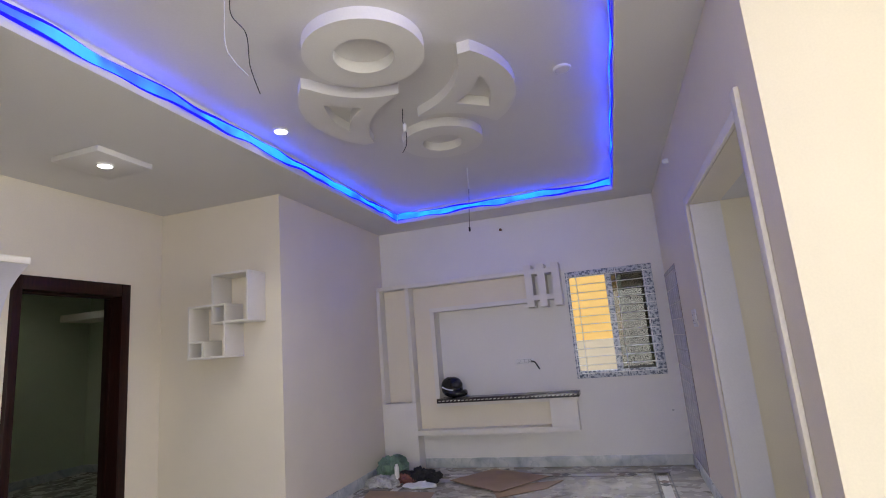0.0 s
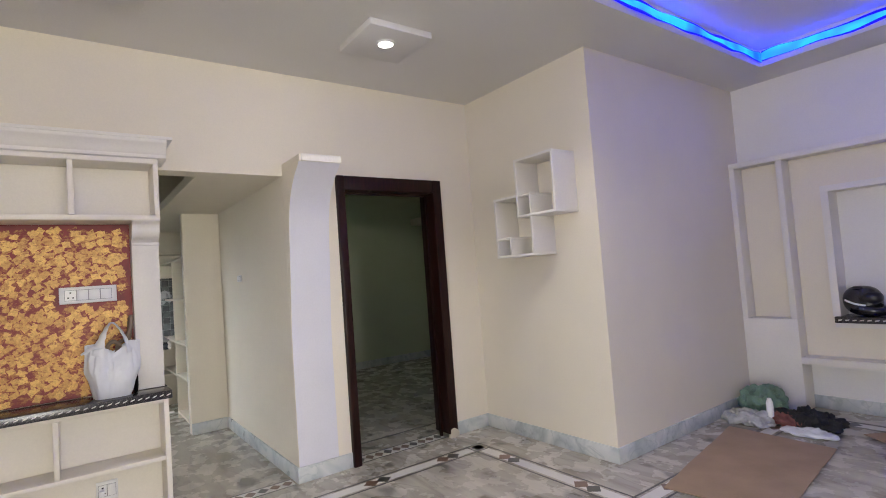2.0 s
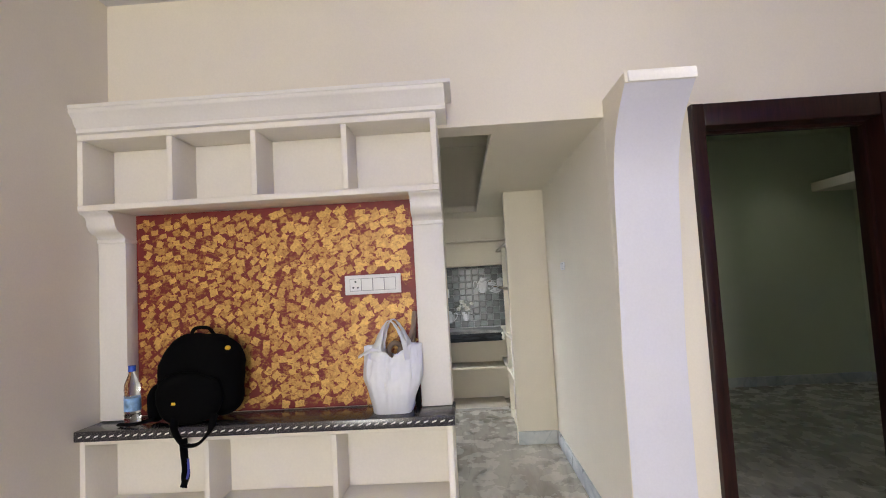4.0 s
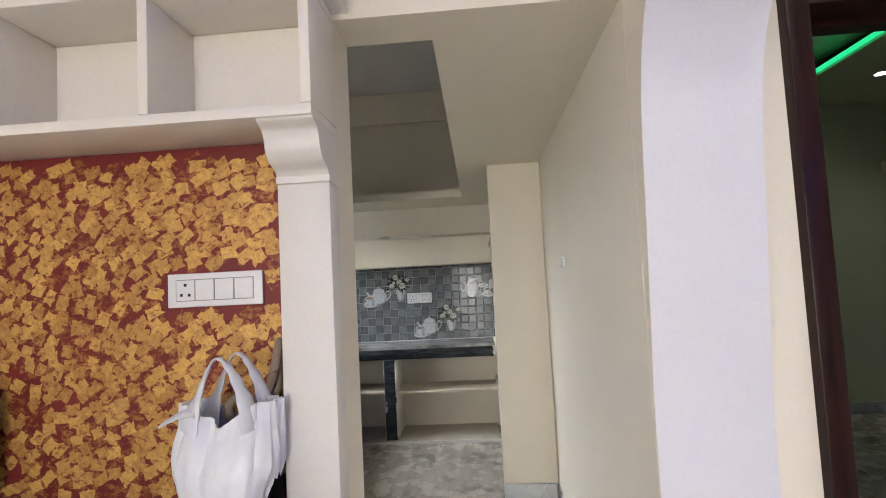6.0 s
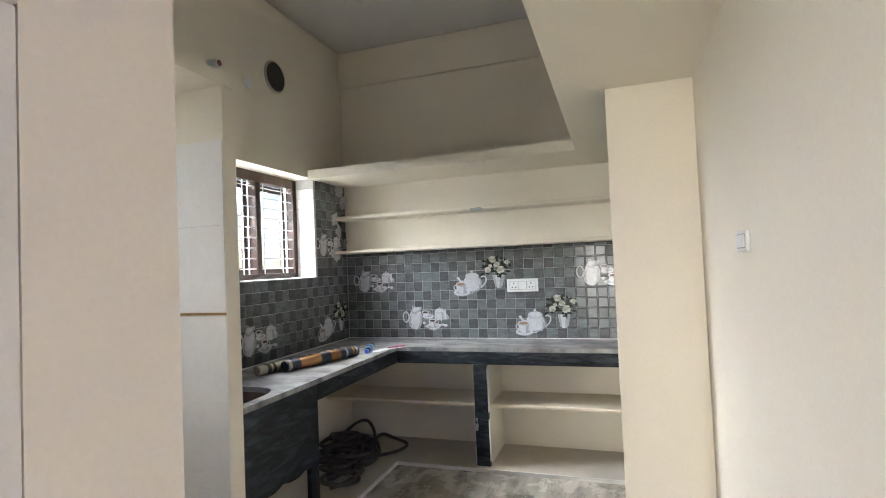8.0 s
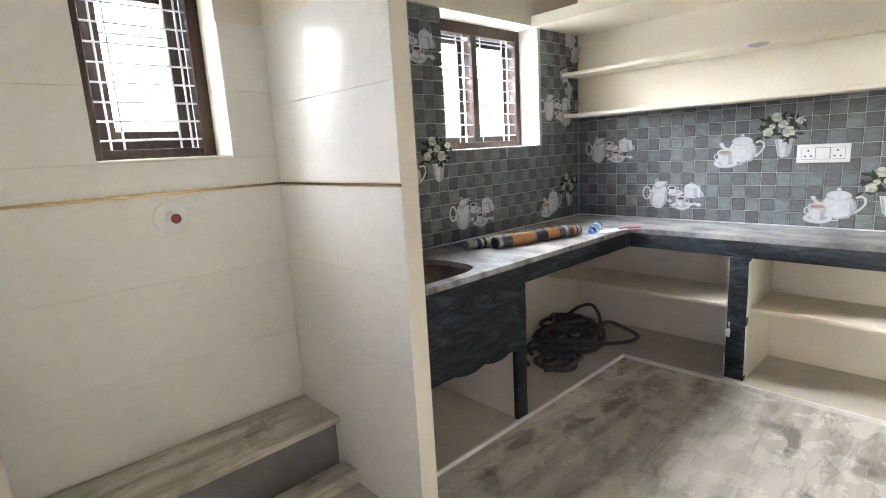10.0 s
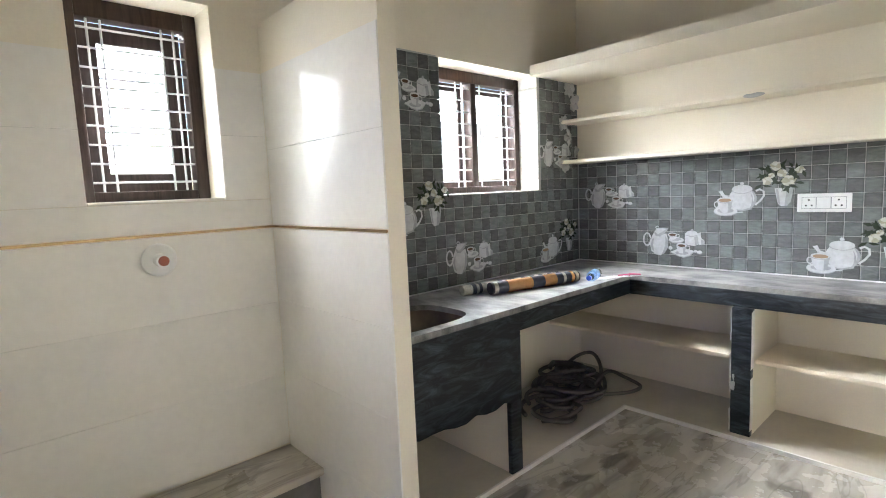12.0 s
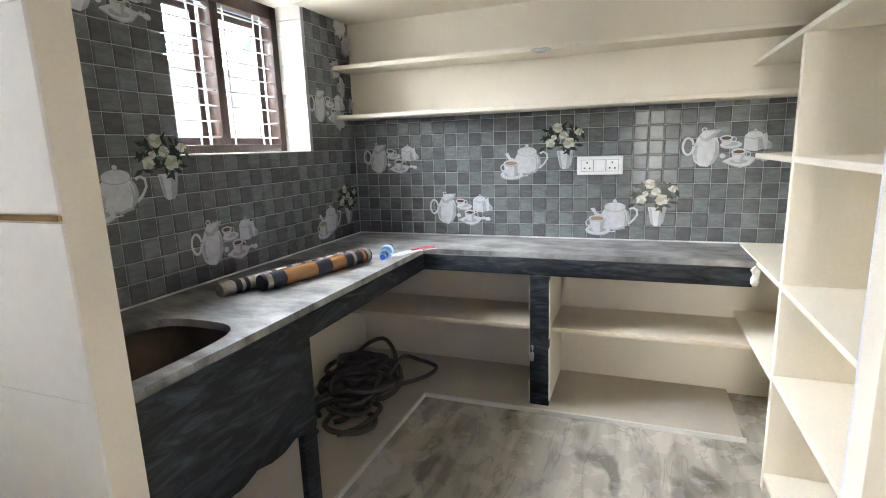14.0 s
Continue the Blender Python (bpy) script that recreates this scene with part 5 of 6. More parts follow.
def counter():
    c = thing("kitchen_counter", (-6.8, 0.0, 0), "L-shaped raw black granite counter, dusty on top", "counter")
    rx, ry = 0.27, 0.195
    hole = []
    for k in range(40):
        a = 2 * math.pi * k / 40
        cs, sn = math.cos(a), math.sin(a)
        f = (abs(cs) ** 3.6 + abs(sn) ** 3.6) ** (-1 / 3.6)
        hole.append((-5.525 + rx * cs * f, 0.095 + ry * sn * f))
    top = [(-5.199, YW + 0.009), (-5.199, 0.345), (-7.055, 0.345), (-7.055, 1.885), (XF + 0.009, 1.885), (XF + 0.009, YW + 0.009)]
    part("top_slab", plate(top, [hole], 0.786, ZC), COUNTER, c)
    part("edge", box(-6.005, -7.066, 0.330, 0.349, 0.700, 0.785, 0.003), APRON, c, "raw black stone edge")
    part("edge", box(-7.066, -7.047, 0.350, 1.875, 0.700, 0.785, 0.003), APRON, c, "raw black stone edge")
    low = [(-5.199, 0.785), (-5.199, 0.400)]
    rnd = random.Random(3)
    for k in range(1, 13):
        s = k / 13
        low.append((-5.199 - 0.806 * s, 0.405 - 0.035 * s + rnd.uniform(-0.012, 0.012)))
    low += [(-6.005, 0.372), (-6.005, 0.785)]
    part("sink_apron", prism(low, "y", 0.326, 0.348, 0.0), APRON, c, "deep raw black stone apron under the sink")
    part("leg", box(-5.925, -6.003, 0.322, 0.347, 0.0205, 0.371, 0.003), APRON, c)
    part("leg", box(-7.064, -7.030, 0.917, 1.013, 0.0205, 0.699, 0.003), APRON, c)
    part("broken_end", smooth(blob((-7.054, 1.882, 0.748), (0.014, 0.016, 0.042), 3, 0.012, 60)), WHITE, c, "rough white plaster at the broken end")
    for y, z0, z1 in ((0.9145, 0.03, 0.16), (0.9145, 0.24, 0.46), (0.9145, 0.52, 0.69), (1.0145, 0.05, 0.34), (1.0145, 0.38, 0.69)):
        edge = [(y - 0.003, z0), (y + 0.002, z0 + 0.01), (y + 0.003, (z0 + z1) / 2), (y + 0.0015, z1), (y - 0.004, z1 - 0.012), (y - 0.002, z0 + (z1 - z0) * 0.4)]
        part("paint_smear", prism(edge, "x", -7.060, -7.0285), WHITE, c, "white paint smeared along the leg")
    part("broken_end", smooth(blob((-7.035, 0.925, 0.30), (0.006, 0.012, 0.05), 3, 0.01, 40)), GROUT, c, "chipped plaster patch")
    return c


counter()


def sink():
    s = thing("sink", (-5.525, 0.095, 0.60), "stained steel sink bowl set in the counter", "sink")
    rings = []
    for r, z in ((1.0, 0.785), (0.98, 0.70), (0.93, 0.625), (0.80, 0.60), (0.15, 0.598)):
        ring = []
        for k in range(40):
            a = 2 * math.pi * k / 40
            cs, sn = math.cos(a), math.sin(a)
            f = (abs(cs) ** 3.6 + abs(sn) ** 3.6) ** (-1 / 3.6)
            ring.append((-5.525 + 0.274 * r * cs * f, 0.095 + 0.199 * r * sn * f, z))
        rings.append(ring)
    part("bowl", smooth(loft(rings, False)), SINK, s)
    part("drain", lathe([(0.001, 0.004), (0.03, 0.004), (0.045, 0.0)], (-5.525, 0.095, 0.598), 20), DARKPLASTIC, s, "dark drain")
    solo("plastic_scrap", smooth(tube(spline([(-5.74, 0.16, 0.63), (-5.71, 0.18, 0.70), (-5.68, 0.20, 0.735), (-5.66, 0.21, 0.70), (-5.63, 0.22, 0.64)]), 0.008, 8)), POLY, "white plastic scrap lying in the sink", "scrap")
    solo("plastic_scrap", smooth(blob((-5.60, 0.12, 0.645), (0.06, 0.035, 0.045), 2, 0.03, 22)), POLY, "crumpled pale wrapper lying in the sink", "scrap")


sink()
solo("counter_support", box(-5.995, -5.935, YW, 0.320, 0, 0.699), CREAM, "cream masonry support under the counter", "support", kind="structure")
solo("counter_support", box(XF, -7.066, 0.922, 1.010, 0.0, 0.785), CREAM, "cream masonry support under the counter", "support", kind="structure")
setting("plinth_kitchen", prism([(-5.21, YW), (-5.21, 0.343), (-6.988, 0.343), (-6.995, 1.88), (XF, 1.88), (XF, YW)], "z", 0.0005, 0.020), CEMENT, "dusty cement plinth under the counter", "plinth")
setting("plinth_edge", prism([(-5.21, 0.343), (-5.21, 0.354), (-6.977, 0.354), (-6.983, 1.892), (-6.995, 1.892), (-6.988, 0.343)], "z", 0.0007, 0.0225), INLAY_WHITE, "thin white edge of the plinth", "plinth")


def fixed_shelf(x0, x1, y0, y1, z0, z1, label, mat=CREAM):
    return solo("wall_shelf", box(x0, x1, y0, y1, z0, z1, 0.003), mat, label, "shelf", "kitchen shelves")


fixed_shelf(XF, -7.100, YW, 0.921, 0.398, 0.420, "dusty cream masonry shelf under the counter", DUSTY)
fixed_shelf(XF, -7.100, 1.011, 1.900, 0.398, 0.420, "dusty cream masonry shelf under the counter", DUSTY)
fixed_shelf(XF, -7.268, YW + 0.010, 2.19, 1.513, 1.537, "long cream shelf along the top of the tiles")
fixed_shelf(XF, -7.268, YW + 0.010, 2.19, 1.788, 1.812, "long cream shelf, chipped, under the loft")
solo("shelf_chip", blob((-7.265, 0.93, 1.79), (0.008, 0.05, 0.012), 2, 0.008, 30, 14, 8), GROUT, "chipped patch on the shelf edge", "wall patch")
for x, z in ((-7.30, 1.80), (-7.30, 1.52), (-7.36, 1.70), (-7.44, 1.95), (-7.38, 2.03), (-7.45, 1.60)):
    solo("plaster_smear", smooth(blob((x, YW + 0.010, z), (0.030 + 0.03 * abs(math.sin(x * 70)), 0.003, 0.028 + 0.03 * abs(math.cos(z * 50))), 2.2, 0.035, 38, 30, 18)), GROUT, "rough plaster smear over the tiles", "wall patch", "plaster smears")


def rack():
    r = thing("kitchen_rack", (-6.7, 2.04, 0), "tall cream masonry shelf rack beside the counter", "shelf rack")
    y0, y1 = 1.885, YC - 0.001
    part("upright", box(-5.812, -5.912, 1.868, y1, 0.0, 2.075, 0.004), CREAM, r)
    part("upright", box(-6.645, -6.678, y0, y1, 0.0, 1.660, 0.003), CREAM, r)
    part("board", box(-5.913, -7.485, y0 - 0.002, y1, 1.661, 1.682, 0.003), CREAM, r)
    for z in (1.245, 0.797, 0.455, 0.06):
        part("board", box(-5.913, -6.644, y0 - 0.001, y1, z, z + 0.022, 0.003), CREAM, r)
    for z in (1.243, 0.797, 0.440):
        part("board", box(-6.679, -7.262 if z > 1 else -7.485, y0 - 0.001, y1, z, z + 0.022, 0.003), CREAM, r)
    part("paint_edge", box(-5.905, -5.914, 1.8675, 1.884, 0.0, 2.07), LILAC, r, "cool white painted edge")


rack()


# ---- wall tiles ----
def tile_mesh(name, axis, w, h, thick, bev):
    """One pillowed tile, lying on its wall, as shared mesh data."""
    bm = bmesh.new()
    base = [(-w / 2, -h / 2), (w / 2, -h / 2), (w / 2, h / 2), (-w / 2, h / 2)]
    lo = [bm.verts.new((u, v, 0)) for u, v in base]
    mid = [bm.verts.new((u, v, thick * 0.6)) for u, v in base]
    hi = [bm.verts.new((u - math.copysign(bev, u), v - math.copysign(bev, v), thick)) for u, v in base]
    for a, b in ((lo, mid), (mid, hi)):
        for i in range(4):
            bm.faces.new((a[i], a[(i + 1) % 4], b[(i + 1) % 4], b[i]))
    bm.faces.new(hi)
    # local z is the wall's normal, local x runs along the wall, local y is up
    turn = Matrix(((0, 0, 1), (1, 0, 0), (0, 1, 0))) if axis == "x" else Matrix(((-1, 0, 0), (0, 0, 1), (0, 1, 0)))
    bm.transform(turn.to_4x4())
    bmesh.ops.recalc_face_normals(bm, faces=bm.faces)
    data = bpy.data.meshes.new(name)
    bm.to_mesh(data)
    bm.free()
    return data


def lay_tiles(parent, axis, face, u0, u1, z0, z1, pitch, material, skip=(), limit=300, near=None, tall=None, gap=0.003, thick=0.008, bev=0.004, other=None):
    """Tiles over a stretch of wall; the nearest are parts of their own, the rest one part."""
    tall = tall or pitch
    places = []
    nu, nz = math.ceil((u1 - u0) / pitch - 0.01), math.ceil((z1 - z0) / tall - 0.01)
    for j in range(nz):
        for i in range(nu):
            a, b = u0 + i * pitch, min(u1, u0 + (i + 1) * pitch)
            c, d = z0 + j * tall, min(z1, z0 + (j + 1) * tall)
            cu, cz = (a + b) / 2, (c + d) / 2
            if any(s[0] < cu < s[1] and s[2] < cz < s[3] for s in skip):
                continue
            places.append((cu, cz, round(b - a - gap, 4), round(d - c - gap, 4)))
    if near is not None:
        places.sort(key=lambda p: abs(p[0] - near[0]) + abs(p[1] - near[1]))
    shared = {}
    rest = bmesh.new()
    rnd = random.Random(17)
    for k, (u, z, w, h) in enumerate(places):
        if w < 0.012 or h < 0.012:
            continue
        at = (face, u, z) if axis == "x" else (u, face, z)
        checker = (round((u - u0) / pitch - 0.5) + round((z - z0) / tall - 0.5)) % 2
        tone = other if other and (checker if rnd.random() < 0.96 else not checker) else material
        key = (w, h, tone.name)
        if key not in shared:
            shared[key] = tile_mesh("tile", axis, w, h, thick, bev)
            shared[key].materials.append(tone)
        if k < limit:
            ob = new("tile", shared[key])
            ob.location = at
            ob.parent = parent
        else:
            old, sides = len(rest.verts), len(rest.faces)
            rest.from_mesh(shared[key])
            rest.verts.ensure_lookup_table()
            rest.faces.ensure_lookup_table()
            for f in rest.faces[sides:]:
                f.material_index = int(tone is other)
            bmesh.ops.translate(rest, verts=rest.verts[old:], vec=at)
    if rest.verts:
        rows = tagged(part("tile_field", rest, material, parent), kind="stuff")
        rows.data.materials.append(other or material)
    else:
        rest.free()


P = 0.0745


# ---- prints on the tiles ----
def ellipse(cx, cz, rx, rz, n=20, a0=0.0, a1=360.0):
    return [(cx + rx * math.cos(radians(a0 + (a1 - a0) * k / n)), cz + rz * math.sin(radians(a0 + (a1 - a0) * k / n))) for k in range(n + (a1 - a0 < 360))]


def band(points, w):
    """A bent strip of a given width along points."""
    pts = [Vector((a, b, 0)) for a, b in points]
    left, right = [], []
    for i, p in enumerate(pts):
        d = (pts[min(i + 1, len(pts) - 1)] - pts[max(i - 1, 0)]).normalized()
        s = Vector((-d.y, d.x, 0)) * w / 2
        left.append((p + s)[:2])
        right.append((p - s)[:2])
    return left + right[::-1]


def drawn(rows, cx, cz, unit):
    """Shapes given in millimetre-like units with y down, brought to metres about a centre with z up."""
    return [([((a - cx) * unit, (cz - b) * unit) for a, b in loop], mat) for loop, mat in rows]


def jug_print():
    rows = [(band(ellipse(70, 414, 20, 34, 24, 0, 352), 9), PALE_PRINT),
            (ellipse(228, 414, 40, 16), SHADE_PRINT), (ellipse(229, 411, 40, 14), PALE_PRINT), (ellipse(226, 408, 28, 9), SHADE_PRINT),
            ([(275, 378), (288, 364), (312, 359), (334, 366), (342, 380), (346, 430), (320, 440), (292, 437), (274, 428)], PALE_PRINT), (ellipse(311, 358, 7, 7, 10), SHADE_PRINT),
            (band([(277, 384), (308, 392), (340, 384)], 4), SHADE_PRINT), ([(322, 392), (342, 388), (346, 428), (326, 436)], SHADE_PRINT),
            ([(336, 376), (353, 368), (357, 398), (374, 412), (373, 430), (346, 434)], PALE_PRINT), ([(356, 404), (374, 412), (373, 430), (356, 432)], SHADE_PRINT),
            ([(110, 372), (96, 400), (86, 440), (95, 477), (118, 496), (146, 500), (168, 487), (187, 452), (186, 412), (176, 378), (150, 388)], PALE_PRINT),
            ([(170, 392), (186, 412), (187, 452), (168, 487), (148, 499), (164, 468), (172, 430)], SHADE_PRINT), ([(98, 412), (108, 408), (104, 450), (112, 482), (97, 470), (90, 440)], SHADE_PRINT),
            ([(108, 374), (122, 352), (156, 348), (189, 349), (182, 362), (166, 380), (142, 397), (118, 394)], SHADE_PRINT), ([(112, 372), (124, 355), (160, 352), (176, 355), (150, 374), (132, 384)], PALE_PRINT), (band(ellipse(128, 348, 9, 7, 14, 0, 350), 4), PALE_PRINT),
            (band(ellipse(236, 390, 10, 9, 14, 0, 350), 4), PALE_PRINT), ([(186, 386), (234, 386), (228, 405), (216, 413), (201, 412)], PALE_PRINT), (ellipse(210, 386, 25, 12), SHADE_PRINT), (ellipse(210, 384, 24, 11), PALE_PRINT), (ellipse(210, 385, 18, 7), COFFEE_PRINT),
            ([(198, 480), (230, 466), (290, 462), (324, 470), (300, 496), (268, 506), (236, 498)], SHADE_PRINT), ([(200, 477), (232, 462), (290, 458), (323, 466), (298, 492), (268, 501), (238, 494)], PALE_PRINT), (ellipse(260, 480, 34, 10), SHADE_PRINT),
            (band(ellipse(290, 452, 10, 11, 14, 0, 350), 4), PALE_PRINT), ([(231, 442), (285, 442), (278, 466), (265, 482), (246, 480), (236, 464)], PALE_PRINT), ([(268, 446), (285, 442), (278, 466), (265, 482)], SHADE_PRINT), (ellipse(258, 441, 28, 13), SHADE_PRINT), (ellipse(258, 439, 27, 12), PALE_PRINT), (ellipse(258, 441, 20, 7), COFFEE_PRINT),
            (ellipse(350, 473, 14, 9), SHADE_PRINT), (ellipse(349, 470, 13, 8), PALE_PRINT), (ellipse(330, 467, 9, 7), PALE_PRINT), (ellipse(200, 456, 11, 10), PALE_PRINT)]
    return drawn(rows, 130.5, 426, 0.0012)


def teapot_print():
    rows = [(band([(590, 168), (606, 160), (622, 170), (624, 192), (610, 214), (588, 234)], 9), PALE_PRINT),
            ([(424, 166), (442, 161), (454, 184), (482, 196), (482, 238), (456, 216), (440, 186)], PALE_PRINT), ([(446, 190), (482, 214), (482, 238), (456, 216)], SHADE_PRINT),
            (ellipse(533, 206, 62, 56, 28), SHADE_PRINT), (ellipse(528, 203, 56, 54, 28), PALE_PRINT), (ellipse(530, 160, 46, 20), SHADE_PRINT), (ellipse(530, 157, 45, 20), PALE_PRINT), (ellipse(530, 132, 9, 8, 12), SHADE_PRINT), (ellipse(529, 130, 8, 7, 12), PALE_PRINT),
            (ellipse(566, 216, 14, 36), SHADE_PRINT), (ellipse(560, 212, 14, 38), PALE_PRINT), (band([(488, 250), (530, 263), (575, 252)], 5), SHADE_PRINT),
            (ellipse(458, 266, 55, 22, 24), SHADE_PRINT), (ellipse(458, 262, 54, 22, 24), PALE_PRINT), (ellipse(458, 261, 38, 12), SHADE_PRINT), (band([(490, 271), (536, 268)], 4), PALE_PRINT),
            (band(ellipse(417, 230, 11, 14, 14, 0, 350), 5), PALE_PRINT), ([(419, 210), (491, 210), (483, 250), (468, 272), (445, 272), (428, 250)], PALE_PRINT), ([(470, 214), (491, 210), (483, 250), (468, 272)], SHADE_PRINT),
            (ellipse(455, 211, 37, 14), SHADE_PRINT), (ellipse(455, 208, 36, 13), PALE_PRINT), (ellipse(455, 210, 29, 9), LATTE_PRINT),
            ([(667, 158), (743, 156), (732, 222), (720, 238), (695, 241), (681, 228)], PALE_PRINT), ([(716, 158), (743, 156), (732, 222), (720, 238), (708, 239)], SHADE_PRINT), ([(672, 162), (682, 162), (692, 236), (682, 226)], SHADE_PRINT)]
    rnd = random.Random(2)
    for k in range(46):
        a, r = rnd.uniform(0, 6.28), rnd.uniform(0.1, 1.0) ** 0.6
        cx, cz, q, n = 694 + 84 * r * math.cos(a), 104 + 66 * r * math.sin(a), rnd.uniform(0, 6.28), rnd.uniform(14, 24)
        c, d = math.cos(q), math.sin(q)
        rows.append(([(cx + n * c, cz + n * d), (cx + 2 * c - 7 * d, cz + 2 * d + 7 * c), (cx - n * c, cz - n * d), (cx + 2 * c + 7 * d, cz + 2 * d - 7 * c)], LEAF_PRINT))
    for cx, cz, r in ((672, 55, 25), (638, 122, 23), (764, 78, 20), (654, 98, 14), (724, 124, 28), (697, 90, 21)):
        turn = rnd.uniform(0, 6.28)
        for k in range(6):
            a, n = turn + k * 1.047 + rnd.uniform(-0.2, 0.2), r * rnd.uniform(0.42, 0.60)
            mat = PETAL_SHADE if k % 3 == 2 else PETAL_PRINT
            rows.append(([(cx + r * 0.5 * math.cos(a) + n * math.cos(t) * (1 + 0.25 * math.cos(3 * t + k)), cz + r * 0.45 * math.sin(a) + n * 0.8 * math.sin(t)) for t in (j * 0.57 for j in range(11))], mat))
        rows.append((ellipse(cx, cz + r * 0.1, r * 0.22, r * 0.16, 8), PETAL_SHADE))
    for cx, cz, q in ((616, 66, 0.3), (600, 150, 2.6), (718, 164, 1.2), (700, 60, 0.9), (742, 150, 0.4), (748, 104, 1.8), (668, 128, 2.2), (640, 76, 0.8), (782, 96, 1.2)):
        c, d = math.cos(q), math.sin(q)
        rows.append(([(cx + 20 * c, cz + 20 * d), (cx - 8 * d, cz + 8 * c), (cx - 20 * c, cz - 20 * d), (cx + 8 * d, cz - 8 * c)], LEAF_PRINT))
    return drawn(rows, 531.7, 196.7, 0.0012)


def printed(parent, axis, face, u, z, kind, size=1.0, sign=1):
    """A picture of tea things printed on the tiles: flat shapes one over the other."""
    shapes = jug_print() if kind == "jug" else teapot_print()
    groups = {}
    for k, (loop, mat) in enumerate(shapes):
        groups.setdefault(mat.name, (mat, bmesh.new()))[1]
        bm = groups[mat.name][1]
        d = 0.0006 + 0.00007 * k
        vs = []
        for a, b in loop:
            uu, zz = u + sign * a * size, z + b * size
            vs.append(bm.verts.new((face + d, uu, zz) if axis == "x" else (uu, face + d, zz)))
        bm.faces.new(vs)
    first = None
    for mat, bm in groups.values():
        want = Vector((1, 0, 0)) if axis == "x" else Vector((0, 1, 0))
        bm.normal_update()
        for f in bm.faces:
            if f.normal.dot(want) < 0:
                f.normal_flip()
        ob = part("tea_print" if first is None else "tint", bm, mat, first or parent, {"jug": "printed white jug and coffee cups", "both": "printed white teapot, cup and flower vase"}[kind] if first is None else "")
        first = first or ob


FX, FY = XF + 0.0082, YW + 0.0082
printed(wall_kitchen, "x", FX, -0.120, 1.275, "jug", 0.95)
printed(wall_kitchen, "x", FX, 0.815, 1.250, "both")
printed(wall_kitchen, "x", FX, 0.320, 0.970, "jug")
printed(wall_kitchen, "x", FX, 1.290, 0.945, "both")
printed(wall_kitchen, "x", FX, 1.700, 1.285, "jug")
printed(wall_windows, "y", FY, -5.855, 1.224, "both", 1.0, -1)
printed(wall_windows, "y", FY, -6.230, 0.965, "jug", 1.0, -1)
printed(wall_windows, "y", FY, -7.150, 0.945, "both", 0.95, -1)
printed(wall_windows, "y", FY, -7.110, 1.580, "jug", 0.95, -1)
printed(wall_windows, "y", FY, -5.80, 1.880, "jug", 1.0, -1)

# ---- kitchen: loose things ----
def roll(a, b, r, bands, name_label, core):
    p = thing("paper_roll", a, name_label, "roll", "rolls on the counter")
    a, b = Vector(a), Vector(b)
    d = b - a
    part("roll", smooth(tube([a, a.lerp(b, 0.25), a.lerp(b, 0.5), a.lerp(b, 0.75), b], r, 18)), core, p)
    for s, e, mat, lab in bands:
        part("wrap", smooth(tube([a.lerp(b, s), a.lerp(b, (s + e) / 2), a.lerp(b, e)], r + 0.0016, 18)), mat, p, lab)


TAPE = surface("brown_packing_tape", (0.42, 0.22, 0.09), 0.25, spread=0.12, scale=12, coat=0.4)
FOIL = surface("silver_printed_wrap", (0.42, 0.40, 0.34), 0.28, metal=0.4, spread=0.55, scale=34, wear=(0.12, 0.11, 0.12))
NAVY = surface("dark_navy_wrap", (0.015, 0.018, 0.035), 0.3, spread=0.4, scale=14, coat=0.3)
roll((-6.02, -0.045, 0.8405), (-6.70, 0.115, 0.8405), 0.027, [(s, s + w, NAVY, "dark band") for s, w in ((0.08, 0.035), (0.14, 0.025), (0.33, 0.03), (0.44, 0.04), (0.55, 0.03), (0.64, 0.04), (0.73, 0.03), (0.82, 0.04), (0.91, 0.03))], "silver printed roll with dark bands on the counter", FOIL)
roll((-6.13, 0.055, 0.8455), (-6.70, 0.205, 0.8455), 0.032, [(0.02, 0.06, FOIL, "silver wrap"), (0.17, 0.44, TAPE, "brown tape wrap"), (0.58, 0.72, TAPE, "brown tape wrap"), (0.80, 0.83, FOIL, "silver wrap"), (0.90, 0.93, TAPE, "brown tape wrap"), (0.95, 0.985, FOIL, "silver wrap")], "dark wrapped roll with brown tape on the counter", NAVY)
bottle((-6.87, 0.235, ZC), 0.20, 0.030, 18, "empty clear plastic bottle with a blue cap lying on the counter")


def paper():
    ob = solo("paper_sheet", prism([(-6.80, 0.22), (-6.98, 0.28), (-7.06, 0.42), (-6.95, 0.335), (-6.84, 0.31)], "z", ZC + 0.0006, ZC + 0.0022), PLASTIC, "white paper sheets lying at the counter corner", "paper")
    tape = surface("pink_ribbon", (0.62, 0.08, 0.20), 0.5)
    solo("ribbon", tube(spline([(-6.98, 0.31, ZC + 0.005), (-7.03, 0.36, ZC + 0.010), (-7.08, 0.40, ZC + 0.006), (-7.06, 0.34, ZC + 0.006), (-7.00, 0.37, ZC + 0.006)]), 0.004, 6), tape, "short pink ribbon on the counter corner", "ribbon")
    return ob


paper()


